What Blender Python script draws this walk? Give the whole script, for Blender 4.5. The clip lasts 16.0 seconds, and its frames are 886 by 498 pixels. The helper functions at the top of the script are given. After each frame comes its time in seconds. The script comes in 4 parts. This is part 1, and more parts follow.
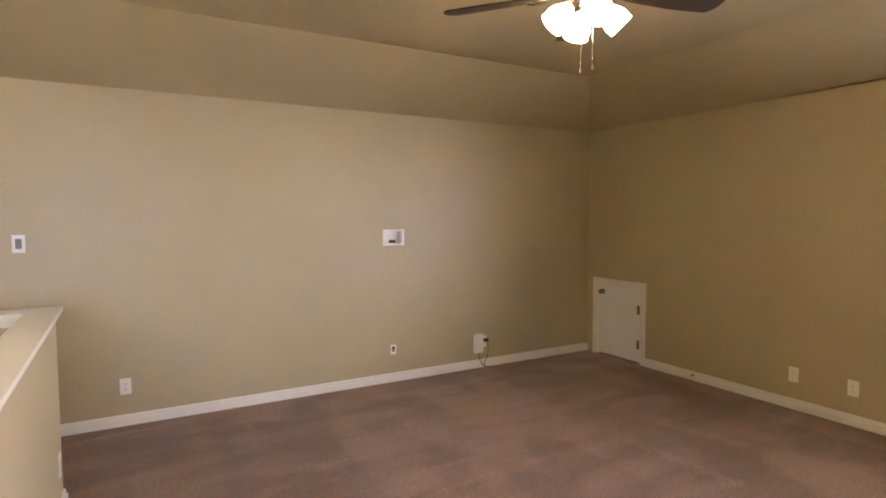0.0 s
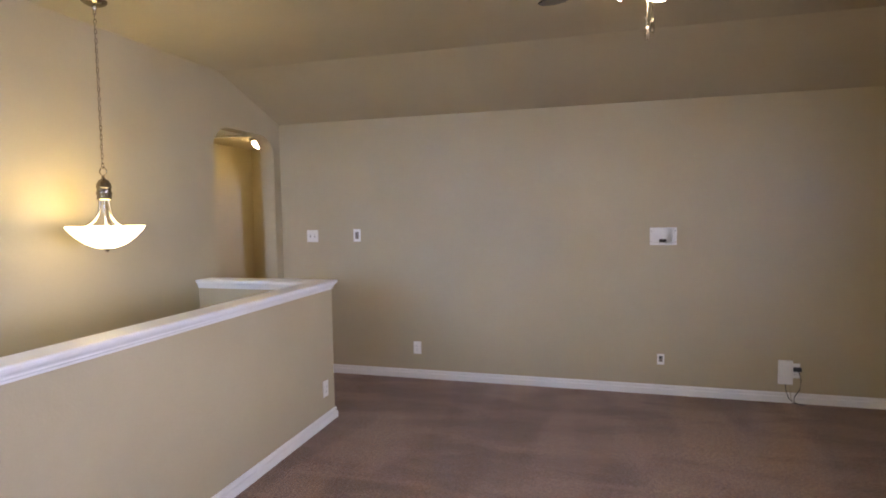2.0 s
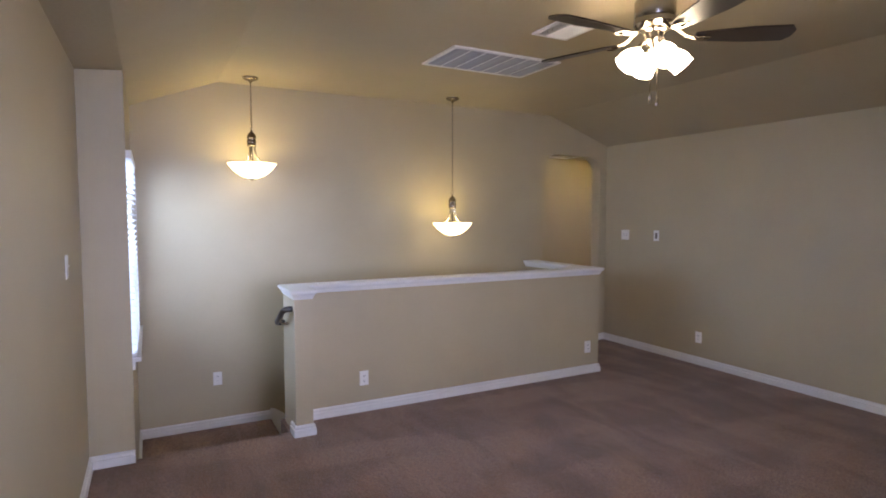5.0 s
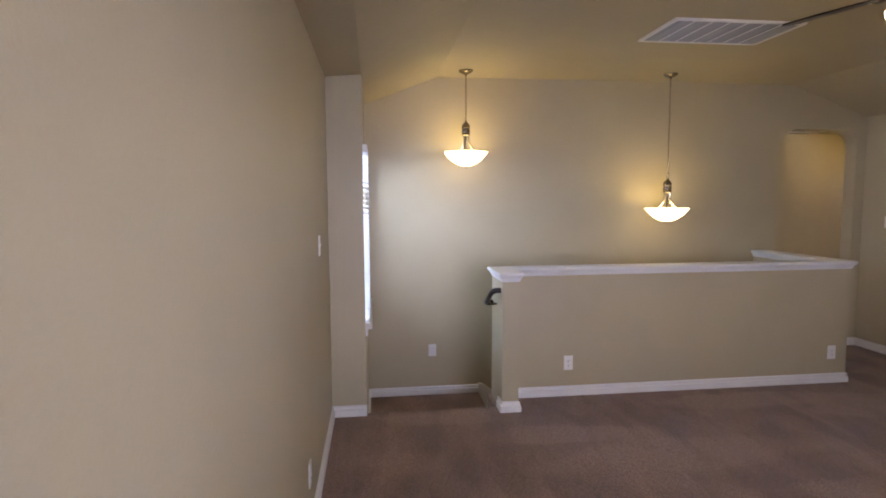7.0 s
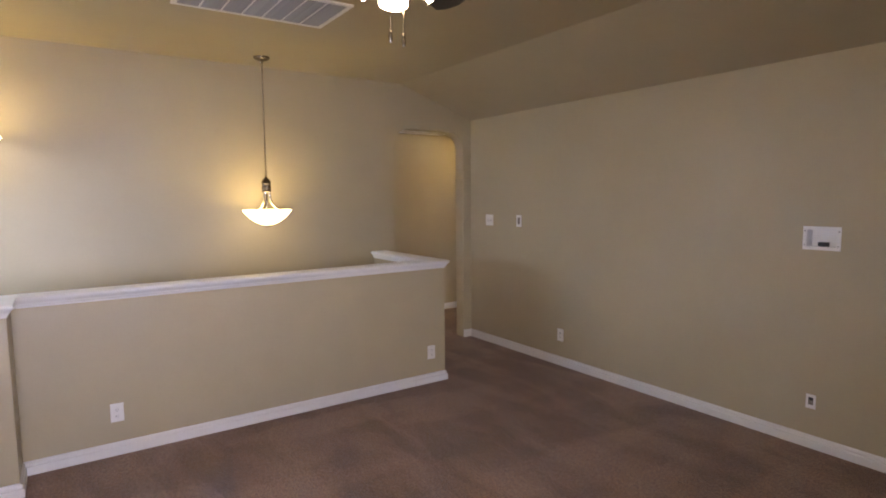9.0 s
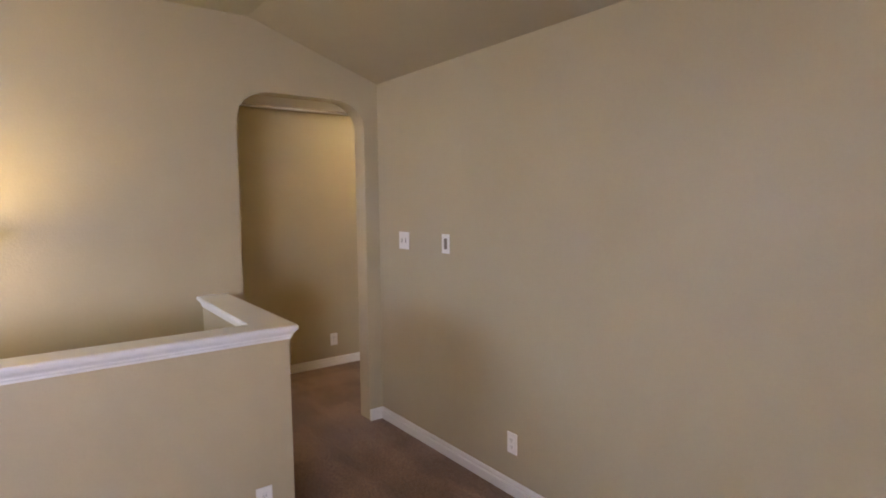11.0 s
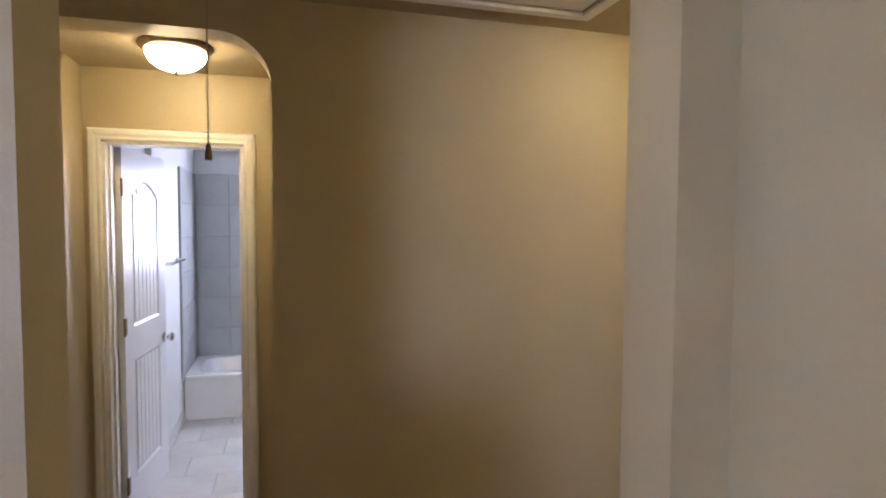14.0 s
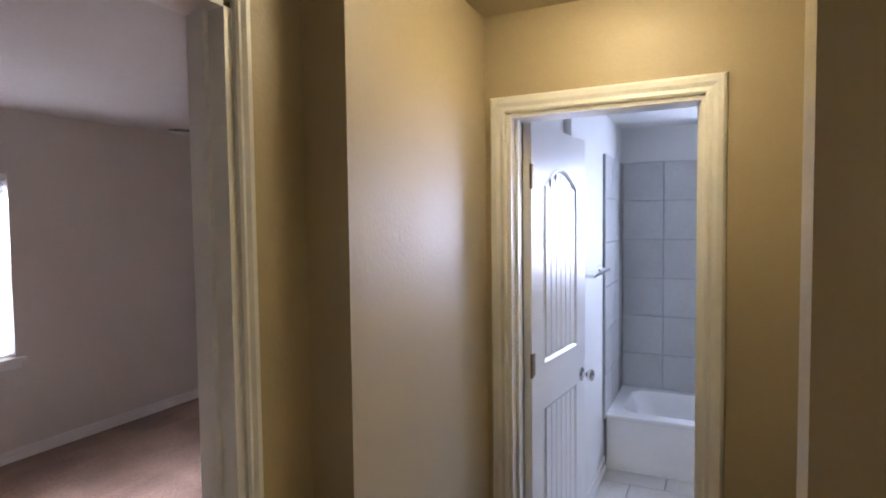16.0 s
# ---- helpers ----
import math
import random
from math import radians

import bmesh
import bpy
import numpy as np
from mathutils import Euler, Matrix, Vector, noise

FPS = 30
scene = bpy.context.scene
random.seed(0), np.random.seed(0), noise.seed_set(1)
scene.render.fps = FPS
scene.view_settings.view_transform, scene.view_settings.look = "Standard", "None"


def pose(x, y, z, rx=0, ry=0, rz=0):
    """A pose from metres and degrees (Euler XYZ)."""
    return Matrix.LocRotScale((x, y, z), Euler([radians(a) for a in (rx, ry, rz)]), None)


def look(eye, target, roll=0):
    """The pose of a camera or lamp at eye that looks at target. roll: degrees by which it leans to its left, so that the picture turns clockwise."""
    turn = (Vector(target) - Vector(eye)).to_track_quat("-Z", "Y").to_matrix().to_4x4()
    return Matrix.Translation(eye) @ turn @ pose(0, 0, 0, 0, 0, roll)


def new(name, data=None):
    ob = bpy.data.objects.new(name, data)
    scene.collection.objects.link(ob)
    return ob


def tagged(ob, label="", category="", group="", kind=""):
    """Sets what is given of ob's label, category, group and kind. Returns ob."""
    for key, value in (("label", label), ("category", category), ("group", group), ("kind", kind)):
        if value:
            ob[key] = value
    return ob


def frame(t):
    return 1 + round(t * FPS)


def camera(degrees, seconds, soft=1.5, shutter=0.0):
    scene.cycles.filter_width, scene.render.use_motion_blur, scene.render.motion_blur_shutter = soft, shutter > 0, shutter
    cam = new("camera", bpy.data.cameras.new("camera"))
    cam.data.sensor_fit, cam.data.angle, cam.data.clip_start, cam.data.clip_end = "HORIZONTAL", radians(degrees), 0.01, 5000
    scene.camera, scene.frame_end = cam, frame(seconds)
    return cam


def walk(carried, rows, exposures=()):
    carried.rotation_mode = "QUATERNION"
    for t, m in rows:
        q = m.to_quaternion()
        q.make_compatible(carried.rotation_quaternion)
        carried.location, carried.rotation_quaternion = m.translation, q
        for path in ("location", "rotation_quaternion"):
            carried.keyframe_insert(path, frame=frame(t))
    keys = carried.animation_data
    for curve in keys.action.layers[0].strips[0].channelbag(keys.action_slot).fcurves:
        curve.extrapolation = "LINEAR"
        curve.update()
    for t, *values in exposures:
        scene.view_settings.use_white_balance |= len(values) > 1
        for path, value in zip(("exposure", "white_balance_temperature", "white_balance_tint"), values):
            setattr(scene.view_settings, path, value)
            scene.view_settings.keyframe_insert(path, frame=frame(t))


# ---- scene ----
cam = camera(76.6, 16.0, soft=1.9)
PATH = [
    (0, (-0.081, -0.297, 1.55), (0.909, 1.437, 1.428), -0.2),
    (0.5, (0.111, -0.401, 1.567), (0.721, 1.498, 1.425), -0.5),
    (1, (0.477, -0.522, 1.572), (0.679, 1.462, 1.425), -0.7),
    (1.5, (0.98, -0.547, 1.566), (0.815, 1.441, 1.423), -0.8),
    (2, (1.573, -0.599, 1.564), (1.034, 1.322, 1.437), -0.9),
    (2.5, (2.216, -0.651, 1.575), (1.374, 1.161, 1.477), -0.9),
    (3, (2.877, -0.577, 1.58), (1.758, 1.08, 1.521), -0.9),
    (3.5, (3.337, -0.617, 1.587), (2.007, 0.875, 1.526), -0.7),
    (4, (3.656, -0.605, 1.585), (2.132, 0.688, 1.498), -0.5),
    (4.5, (3.809, -0.639, 1.597), (2.166, 0.495, 1.485), -0.3),
    (5, (3.892, -0.777, 1.611), (2.124, 0.15, 1.487), 0.0),
    (5.2, (3.915, -0.821, 1.608), (2.098, 0.006, 1.482), 0.1),
    (6.3, (3.955, -0.895, 1.615), (1.977, -0.599, 1.460), -0.1),
    (7.3, (3.925, -0.745, 1.622), (1.948, -0.501, 1.443), -0.3),
    (7.5, (3.904, -0.668, 1.613), (1.937, -0.356, 1.435), -0.2),
    (8, (3.874, -0.361, 1.598), (1.997, 0.307, 1.421), -0.4),
    (8.5, (3.85, 0.033, 1.654), (2.091, 0.964, 1.465), -0.6),
    (9, (3.622, 0.522, 1.627), (1.976, 1.643, 1.438), -0.5),
    (9.5, (3.37, 1.022, 1.616), (1.774, 2.213, 1.425), -0.6),
    (10, (2.986, 1.508, 1.639), (1.393, 2.704, 1.458), -0.6),
    (10.2, (2.801, 1.674, 1.64), (1.208, 2.87, 1.46), -0.6),
    (12.3, (0.972, 3.187, 1.635), (-0.742, 4.203, 1.499), 0.0),
    (12.5, (0.79, 3.273, 1.632), (-0.968, 4.219, 1.507), 0.3),
    (13, (0.23, 3.457, 1.645), (-1.591, 4.278, 1.548), 0.6),
    (13.3, (-0.038, 3.567, 1.631), (-1.891, 4.316, 1.542), 0.5),
    (13.5, (-0.25, 3.633, 1.629), (-2.117, 4.335, 1.538), 0.4),
    (13.8, (-0.558, 3.686, 1.632), (-2.463, 4.285, 1.536), 0.2),
    (14, (-0.753, 3.708, 1.633), (-2.679, 4.235, 1.533), 0.3),
    (14.5, (-1.174, 3.723, 1.644), (-3.136, 4.1, 1.556), 0.5),
    (15, (-1.597, 3.696, 1.632), (-3.592, 3.807, 1.546), 0.3),
    (15.4, (-1.80, 3.601, 1.629), (-3.78, 3.344, 1.526), -0.3),
    (15.5, (-1.824, 3.584, 1.628), (-3.794, 3.259, 1.526), -0.4),
    (16, (-1.917, 3.506, 1.63), (-3.715, 2.634, 1.533), -0.7),
]
EXPOSURES = [(0.0, 0.8, 9200, 24), (0.7, 0.7, 8300, 24), (1.5, 0.45, 7400, 24), (3.0, 0.2, 7100, 24), (4.0, 0.0, 7000, 25), (5.0, -0.3, 7000, 25), (8.0, -0.45, 8000, 26), (9.5, 0.1, 8000, 26), (13.0, 0.4, 7200, 25), (14.5, 0.25, 6700, 24), (15.5, 0.1, 6400, 23), (16.0, 0.1, 6400, 22)]
walk(cam, [(t, look(eye, target, roll)) for t, eye, target, roll in PATH], EXPOSURES)

# ---- world and large lights ----
world = bpy.data.worlds.new("world")
scene.world = world
world.use_nodes = True
wn = world.node_tree.nodes
sky = wn.new("ShaderNodeTexSky")
sky.sky_type = "NISHITA"
sky.sun_disc = False
sky.sun_elevation, sky.sun_rotation = radians(50), radians(20)
wn["Background"].inputs["Strength"].default_value = 0.12
world.node_tree.links.new(sky.outputs["Color"], wn["Background"].inputs["Color"])

DAY = (0.68, 0.80, 1.0)
WARM = (1.0, 0.90, 0.42)


def area(name, eye, target, w, h, power, color):
    d = bpy.data.lights.new(name, "AREA")
    d.shape, d.size, d.size_y, d.energy, d.color = "RECTANGLE", w, h, power, color
    ob = new(name, d)
    ob.matrix_world = look(eye, target)
    return ob


def bulb(name, x, y, z, power, color=WARM, radius=0.04):
    d = bpy.data.lights.new(name, "POINT")
    d.energy, d.color, d.shadow_soft_size = power, color, radius
    ob = new(name, d)
    ob.location = (x, y, z)
    return ob


# daylight through the openings
area("daylight_stair_window", (-0.62, -1.75, 1.85), (-1.15, 0.2, 0.75), 1.4, 1.3, 150, (0.38, 0.60, 1.0))
# east window lies out of view, assumed for cool light on the half wall
area("daylight_unseen_east_window", (4.95, 0.35, 1.5), (0.0, 0.9, 1.1), 1.4, 1.25, 205, (0.53, 0.66, 1.0))
area("daylight_bath_window", (-6.62, 3.88, 1.65), (-4.0, 3.5, 1.3), 0.85, 0.85, 42, (0.60, 0.73, 1.0))
area("daylight_south_bedroom", (-3.72, -1.42, 2.55), (-3.72, 0.2, 0.6), 1.1, 1.0, 2300, (0.78, 0.84, 1.0))
# no window is known here, added to brighten the far bedroom
area("added_north_bedroom_daylight", (-0.62, 8.3, 1.6), (-4.0, 8.7, 0.8), 1.2, 1.2, 40, DAY)
# lamps
bulb("pendant_bulb", -1.20, 0.03, 2.006, 6.5, radius=0.06)
bulb("pendant_bulb", -1.15, 1.975, 1.481, 6.5, radius=0.06)

# ---- materials ----


def material(name):
    m = bpy.data.materials.new(name)
    m.use_nodes = True
    nt = m.node_tree
    return m, nt, nt.nodes["Principled BSDF"]


def node(nt, kind, **inputs):
    n = nt.nodes.new(kind)
    for key, v in inputs.items():
        n.inputs[key.replace("_", " ")].default_value = v
    return n


def surface(name, c1, c2, rough=0.6, scale=3.0, fine=60.0, bump=0.1, dist=0.004, metal=0.0, spread=0.25, coat=0.0, island=0.0):
    """Two colours mixed by a coarse and a fine noise, with a fine relief."""
    m, nt, b = material(name)
    tc = nt.nodes.new("ShaderNodeTexCoord")
    co = node(nt, "ShaderNodeTexNoise", Scale=scale, Detail=5.0, Roughness=0.6)
    fi = node(nt, "ShaderNodeTexNoise", Scale=fine, Detail=3.0, Roughness=0.55)
    for n in (co, fi):
        nt.links.new(tc.outputs["Object"], n.inputs["Vector"])
    mix = nt.nodes.new("ShaderNodeMix")
    mix.data_type = "FLOAT"
    mix.inputs[0].default_value = spread
    nt.links.new(co.outputs["Fac"], mix.inputs[2])
    nt.links.new(fi.outputs["Fac"], mix.inputs[3])
    ramp = nt.nodes.new("ShaderNodeValToRGB")
    ramp.color_ramp.elements[0].position, ramp.color_ramp.elements[1].position = 0.32, 0.68
    ramp.color_ramp.elements[0].color, ramp.color_ramp.elements[1].color = (*c1, 1), (*c2, 1)
    nt.links.new(mix.outputs[0], ramp.inputs["Fac"])
    col = ramp.outputs["Color"]
    if island:
        info = nt.nodes.new("ShaderNodeObjectInfo")
        hsv = nt.nodes.new("ShaderNodeHueSaturation")
        mr = node(nt, "ShaderNodeMapRange", To_Min=1 - island, To_Max=1 + island)
        nt.links.new(info.outputs["Random"], mr.inputs["Value"])
        nt.links.new(mr.outputs["Result"], hsv.inputs["Value"])
        nt.links.new(col, hsv.inputs["Color"])
        col = hsv.outputs["Color"]
    nt.links.new(col, b.inputs["Base Color"])
    b.inputs["Roughness"].default_value, b.inputs["Metallic"].default_value = rough, metal
    b.inputs["Coat Weight"].default_value = coat
    if bump:
        bp = node(nt, "ShaderNodeBump", Strength=bump, Distance=dist)
        nt.links.new(fi.outputs["Fac"], bp.inputs["Height"])
        nt.links.new(bp.outputs["Normal"], b.inputs["Normal"])
    return m


def glow(name, color, strength, base=(0.9, 0.88, 0.82)):
    m, nt, b = material(name)
    n = node(nt, "ShaderNodeTexNoise", Scale=9.0, Detail=3.0)
    mr = node(nt, "ShaderNodeMapRange", To_Min=strength * 0.85, To_Max=strength * 1.15)
    nt.links.new(n.outputs["Fac"], mr.inputs["Value"])
    nt.links.new(mr.outputs["Result"], b.inputs["Emission Strength"])
    b.inputs["Base Color"].default_value = (*base, 1)
    b.inputs["Emission Color"].default_value = (*color, 1)
    b.inputs["Roughness"].default_value = 0.35
    return m


def carpet_material():
    """Cut pile: tufts, and broad swaths left by the vacuum cleaner."""
    m, nt, b = material("carpet")
    tc = nt.nodes.new("ShaderNodeTexCoord")
    tuft = node(nt, "ShaderNodeTexNoise", Scale=95.0, Detail=4.0, Roughness=0.7)
    clump = node(nt, "ShaderNodeTexNoise", Scale=48.0, Detail=4.0, Roughness=0.65)
    swath = node(nt, "ShaderNodeTexNoise", Scale=2.0, Detail=3.0, Roughness=0.5, Distortion=0.6)
    stretch = nt.nodes.new("ShaderNodeMapping")
    stretch.inputs["Scale"].default_value = (0.6, 1.9, 1.0)
    stretch.inputs["Rotation"].default_value = (0, 0, radians(18))
    for n in (tuft, clump):
        nt.links.new(tc.outputs["Object"], n.inputs["Vector"])
    nt.links.new(tc.outputs["Object"], stretch.inputs["Vector"])
    nt.links.new(stretch.outputs["Vector"], swath.inputs["Vector"])
    r1 = nt.nodes.new("ShaderNodeValToRGB")
    r1.color_ramp.elements[0].position, r1.color_ramp.elements[1].position = 0.38, 0.62
    r1.color_ramp.elements[0].color = (0.105, 0.058, 0.038, 1)
    r1.color_ramp.elements[1].color = (0.43, 0.265, 0.178, 1)
    mixf = nt.nodes.new("ShaderNodeMix")
    mixf.data_type = "FLOAT"
    mixf.inputs[0].default_value = 0.3
    nt.links.new(tuft.outputs["Fac"], mixf.inputs[2])
    nt.links.new(clump.outputs["Fac"], mixf.inputs[3])
    nt.links.new(mixf.outputs[0], r1.inputs["Fac"])
    stroke = node(nt, "ShaderNodeTexVoronoi", Scale=2.1, Randomness=1.0)
    stroke.feature = "SMOOTH_F1"
    stroke.inputs["Smoothness"].default_value = 0.45
    strokes = nt.nodes.new("ShaderNodeMapping")
    strokes.inputs["Scale"].default_value = (1.7, 0.45, 1.0)
    strokes.inputs["Rotation"].default_value = (0, 0, radians(-62))
    warp = nt.nodes.new("ShaderNodeVectorMath")
    warp.operation = "MULTIPLY_ADD"
    warp.inputs[1].default_value = (0.10, 0.10, 0.0)
    nt.links.new(clump.outputs["Color"], warp.inputs[0])
    nt.links.new(tc.outputs["Object"], warp.inputs[2])
    nt.links.new(warp.outputs["Vector"], strokes.inputs["Vector"])
    nt.links.new(strokes.outputs["Vector"], stroke.inputs["Vector"])
    bw = nt.nodes.new("ShaderNodeSeparateColor")
    nt.links.new(stroke.outputs["Color"], bw.inputs["Color"])
    both = nt.nodes.new("ShaderNodeMix")
    both.data_type = "FLOAT"
    both.inputs[0].default_value = 0.26
    nt.links.new(swath.outputs["Fac"], both.inputs[2])
    nt.links.new(bw.outputs[0], both.inputs[3])
    r2 = nt.nodes.new("ShaderNodeValToRGB")
    r2.color_ramp.elements[0].position, r2.color_ramp.elements[1].position = 0.37, 0.60
    r2.color_ramp.elements[0].color = (0.62, 0.58, 0.55, 1)
    r2.color_ramp.elements[1].color = (1.0, 1.0, 1.0, 1)
    nt.links.new(both.outputs[0], r2.inputs["Fac"])
    mul = nt.nodes.new("ShaderNodeMix")
    mul.data_type, mul.blend_type = "RGBA", "MULTIPLY"
    mul.inputs[0].default_value = 1.0
    nt.links.new(r1.outputs["Color"], mul.inputs[6])
    nt.links.new(r2.outputs["Color"], mul.inputs[7])
    nt.links.new(mul.outputs[2], b.inputs["Base Color"])
    b.inputs["Roughness"].default_value = 0.95
    b.inputs["Specular IOR Level"].default_value = 0.15
    b.inputs["Sheen Weight"].default_value = 0.25
    bp = node(nt, "ShaderNodeBump", Strength=0.9, Distance=0.012)
    nt.links.new(mixf.outputs[0], bp.inputs["Height"])
    nt.links.new(bp.outputs["Normal"], b.inputs["Normal"])
    return m


PAINT = surface("tan_wall_paint", (0.40, 0.332, 0.208), (0.44, 0.364, 0.23), 0.46, 1.2, 75, 0.2, 0.004, spread=0.2)
CEIL = surface("tan_ceiling_paint", (0.40, 0.332, 0.214), (0.44, 0.364, 0.237), 0.7, 1.2, 45, 0.3, 0.005, spread=0.2)
WHITE_CEIL = surface("white_ceiling_paint", (0.62, 0.62, 0.60), (0.68, 0.67, 0.65), 0.8, 1.5, 45, 0.25, 0.004)
PALE = surface("pale_wall_paint", (0.62, 0.58, 0.52), (0.67, 0.63, 0.565), 0.6, 1.2, 55, 0.2, 0.004, spread=0.2)
TRIM = surface("white_trim_paint", (0.70, 0.69, 0.66), (0.78, 0.77, 0.74), 0.32, 2.5, 90, 0.05, 0.002)
DOORW = surface("white_door_paint", (0.74, 0.75, 0.76), (0.80, 0.81, 0.82), 0.28, 2.0, 80, 0.06, 0.002)
PLATE = surface("white_plastic", (0.74, 0.73, 0.70), (0.80, 0.79, 0.76), 0.3, 20, 120, 0.02, 0.001)
# the next two also colour slots, gaps and cavities in place of shade
GREYP = surface("grey_brown_plastic_and_shade", (0.16, 0.135, 0.11), (0.21, 0.18, 0.15), 0.45, 25, 150, 0.05, 0.001)
DARK = surface("black_plastic_and_shade", (0.012, 0.012, 0.013), (0.03, 0.03, 0.03), 0.4, 20, 150, 0.05, 0.001)
NICKEL = surface("brushed_nickel", (0.40, 0.37, 0.32), (0.50, 0.465, 0.41), 0.24, 30, 220, 0.06, 0.001, metal=1.0)
BRONZE = surface("brushed_bronze", (0.20, 0.15, 0.10), (0.30, 0.23, 0.16), 0.35, 25, 200, 0.06, 0.001, metal=1.0)
AGED = surface("aged_nickel", (0.21, 0.175, 0.13), (0.31, 0.26, 0.20), 0.24, 30, 200, 0.06, 0.001, metal=1.0)
CHROME = surface("polished_chrome", (0.70, 0.70, 0.72), (0.78, 0.78, 0.80), 0.12, 10, 90, 0.02, 0.001, metal=1.0)
BLADE = surface("dark_walnut", (0.010, 0.007, 0.006), (0.024, 0.015, 0.011), 0.38, 6, 70, 0.08, 0.002)
RAILW = surface("dark_stained_rail", (0.010, 0.008, 0.008), (0.028, 0.02, 0.017), 0.3, 8, 80, 0.06, 0.002)
GRILLE = surface("grey_filter_mesh", (0.30, 0.30, 0.30), (0.42, 0.42, 0.42), 0.7, 18, 240, 0.25, 0.002)
TUB = surface("white_enamel", (0.80, 0.81, 0.82), (0.86, 0.87, 0.88), 0.14, 3, 60, 0.02, 0.001, coat=0.4)
TILE = surface("grey_ceramic_tile", (0.46, 0.48, 0.48), (0.54, 0.555, 0.555), 0.3, 5, 40, 0.06, 0.002, island=0.06)
FTILE = surface("pale_floor_tile", (0.52, 0.51, 0.49), (0.66, 0.65, 0.62), 0.35, 4, 35, 0.06, 0.002, island=0.05)
GROUT = surface("grey_grout", (0.38, 0.38, 0.38), (0.46, 0.46, 0.45), 0.9, 20, 200, 0.3, 0.002)
BATHP = surface("bath_white_paint", (0.70, 0.71, 0.70), (0.75, 0.76, 0.75), 0.55, 1.5, 55, 0.2, 0.004)
BLIND = surface("white_blind_slat", (0.80, 0.80, 0.78), (0.86, 0.86, 0.84), 0.5, 6, 90, 0.04, 0.001)
PULL = surface("brown_cord_pull", (0.26, 0.19, 0.11), (0.36, 0.27, 0.17), 0.4, 40, 200, 0.1, 0.001)
CORD = surface("tan_cord", (0.30, 0.25, 0.17), (0.40, 0.34, 0.25), 0.8, 60, 300, 0.2, 0.001)
BOWL = glow("lit_alabaster_glass", (1.0, 0.90, 0.50), 6.0)
DOME = glow("lit_dome_glass", (1.0, 0.87, 0.50), 36.0)
DIM_DOME = glow("lit_corridor_dome_glass", (1.0, 0.87, 0.46), 42.0)
SHADE = glow("lit_frosted_glass", (1.0, 0.90, 0.62), 35.0)
CARPET = carpet_material()
GLASS, _gt, _gb = material("window_glass")
_gb.inputs["Transmission Weight"].default_value, _gb.inputs["Roughness"].default_value = 1.0, 0.02
_gb.inputs["IOR"].default_value = 1.1

# ---- mesh helpers ----


def part(name, bm, mat, parent=None, label="", smooth=False):
    me = bpy.data.meshes.new(name)
    bmesh.ops.recalc_face_normals(bm, faces=bm.faces)
    if smooth:
        for f in bm.faces:
            f.smooth = True
    bm.to_mesh(me)
    bm.free()
    me.materials.append(mat)
    if smooth:
        me.set_sharp_from_angle(angle=radians(40))
    ob = new(name, me)
    if parent is not None:
        ob.parent = parent
    if label:
        ob["label"] = label
    return ob


def thing(name, label, category, x=0, y=0, z=0, group=""):
    ob = new(name)
    ob.empty_display_size = 0.05
    ob.location = (x, y, z)
    return tagged(ob, label, category, group)


def box(bm, x0, y0, z0, x1, y1, z1, bevel=0.0):
    vs = [bm.verts.new((x, y, z)) for x in (x0, x1) for y in (y0, y1) for z in (z0, z1)]
    fs = [bm.faces.new([vs[i] for i in q]) for q in ((0, 1, 3, 2), (4, 6, 7, 5), (0, 4, 5, 1), (2, 3, 7, 6), (0, 2, 6, 4), (1, 5, 7, 3))]
    if bevel:
        es = list({e for f in fs for e in f.edges})
        bmesh.ops.bevel(bm, geom=es, offset=bevel, segments=2, affect="EDGES", profile=0.6)
    return bm


def boxes(*bs, bevel=0.0):
    bm = bmesh.new()
    for b in bs:
        box(bm, *b, bevel=bevel)
    return bm


def lathe(profile, seg=32, bm=None, m=Matrix(), closed=False):
    """Turn (radius, z) about the z axis."""
    bm = bm or bmesh.new()
    rings = []
    for r, z in profile:
        if r < 1e-5:
            rings.append([bm.verts.new(m @ Vector((0, 0, z)))])
        else:
            rings.append([bm.verts.new(m @ Vector((r * math.cos(2 * math.pi * k / seg), r * math.sin(2 * math.pi * k / seg), z))) for k in range(seg)])
    for a, b in zip(rings, rings[1:]):
        for k in range(seg):
            q = [a[k % len(a)], a[(k + 1) % len(a)], b[(k + 1) % len(b)], b[k % len(b)]]
            q = list(dict.fromkeys(q))
            if len(q) > 2:
                bm.faces.new(q)
    return bm


def tube(points, r, seg=10, bm=None, flat=1.0):
    """A round bar along points, capped at its ends."""
    bm = bm or bmesh.new()
    pts = [Vector(p) for p in points]
    rings = []
    for i, p in enumerate(pts):
        d = (pts[min(i + 1, len(pts) - 1)] - pts[max(i - 1, 0)]).normalized()
        side = d.cross(Vector((0, 0, 1)))
        side = side.normalized() if side.length > 1e-4 else Vector((1, 0, 0))
        up = side.cross(d)
        rr = r[i] if isinstance(r, (list, tuple)) else r
        rings.append([bm.verts.new(p + side * rr * math.cos(2 * math.pi * k / seg) + up * rr * flat * math.sin(2 * math.pi * k / seg)) for k in range(seg)])
    for a, b in zip(rings, rings[1:]):
        for k in range(seg):
            bm.faces.new((a[k], a[(k + 1) % seg], b[(k + 1) % seg], b[k]))
    bm.faces.new(rings[0])
    bm.faces.new(list(reversed(rings[-1])))
    return bm


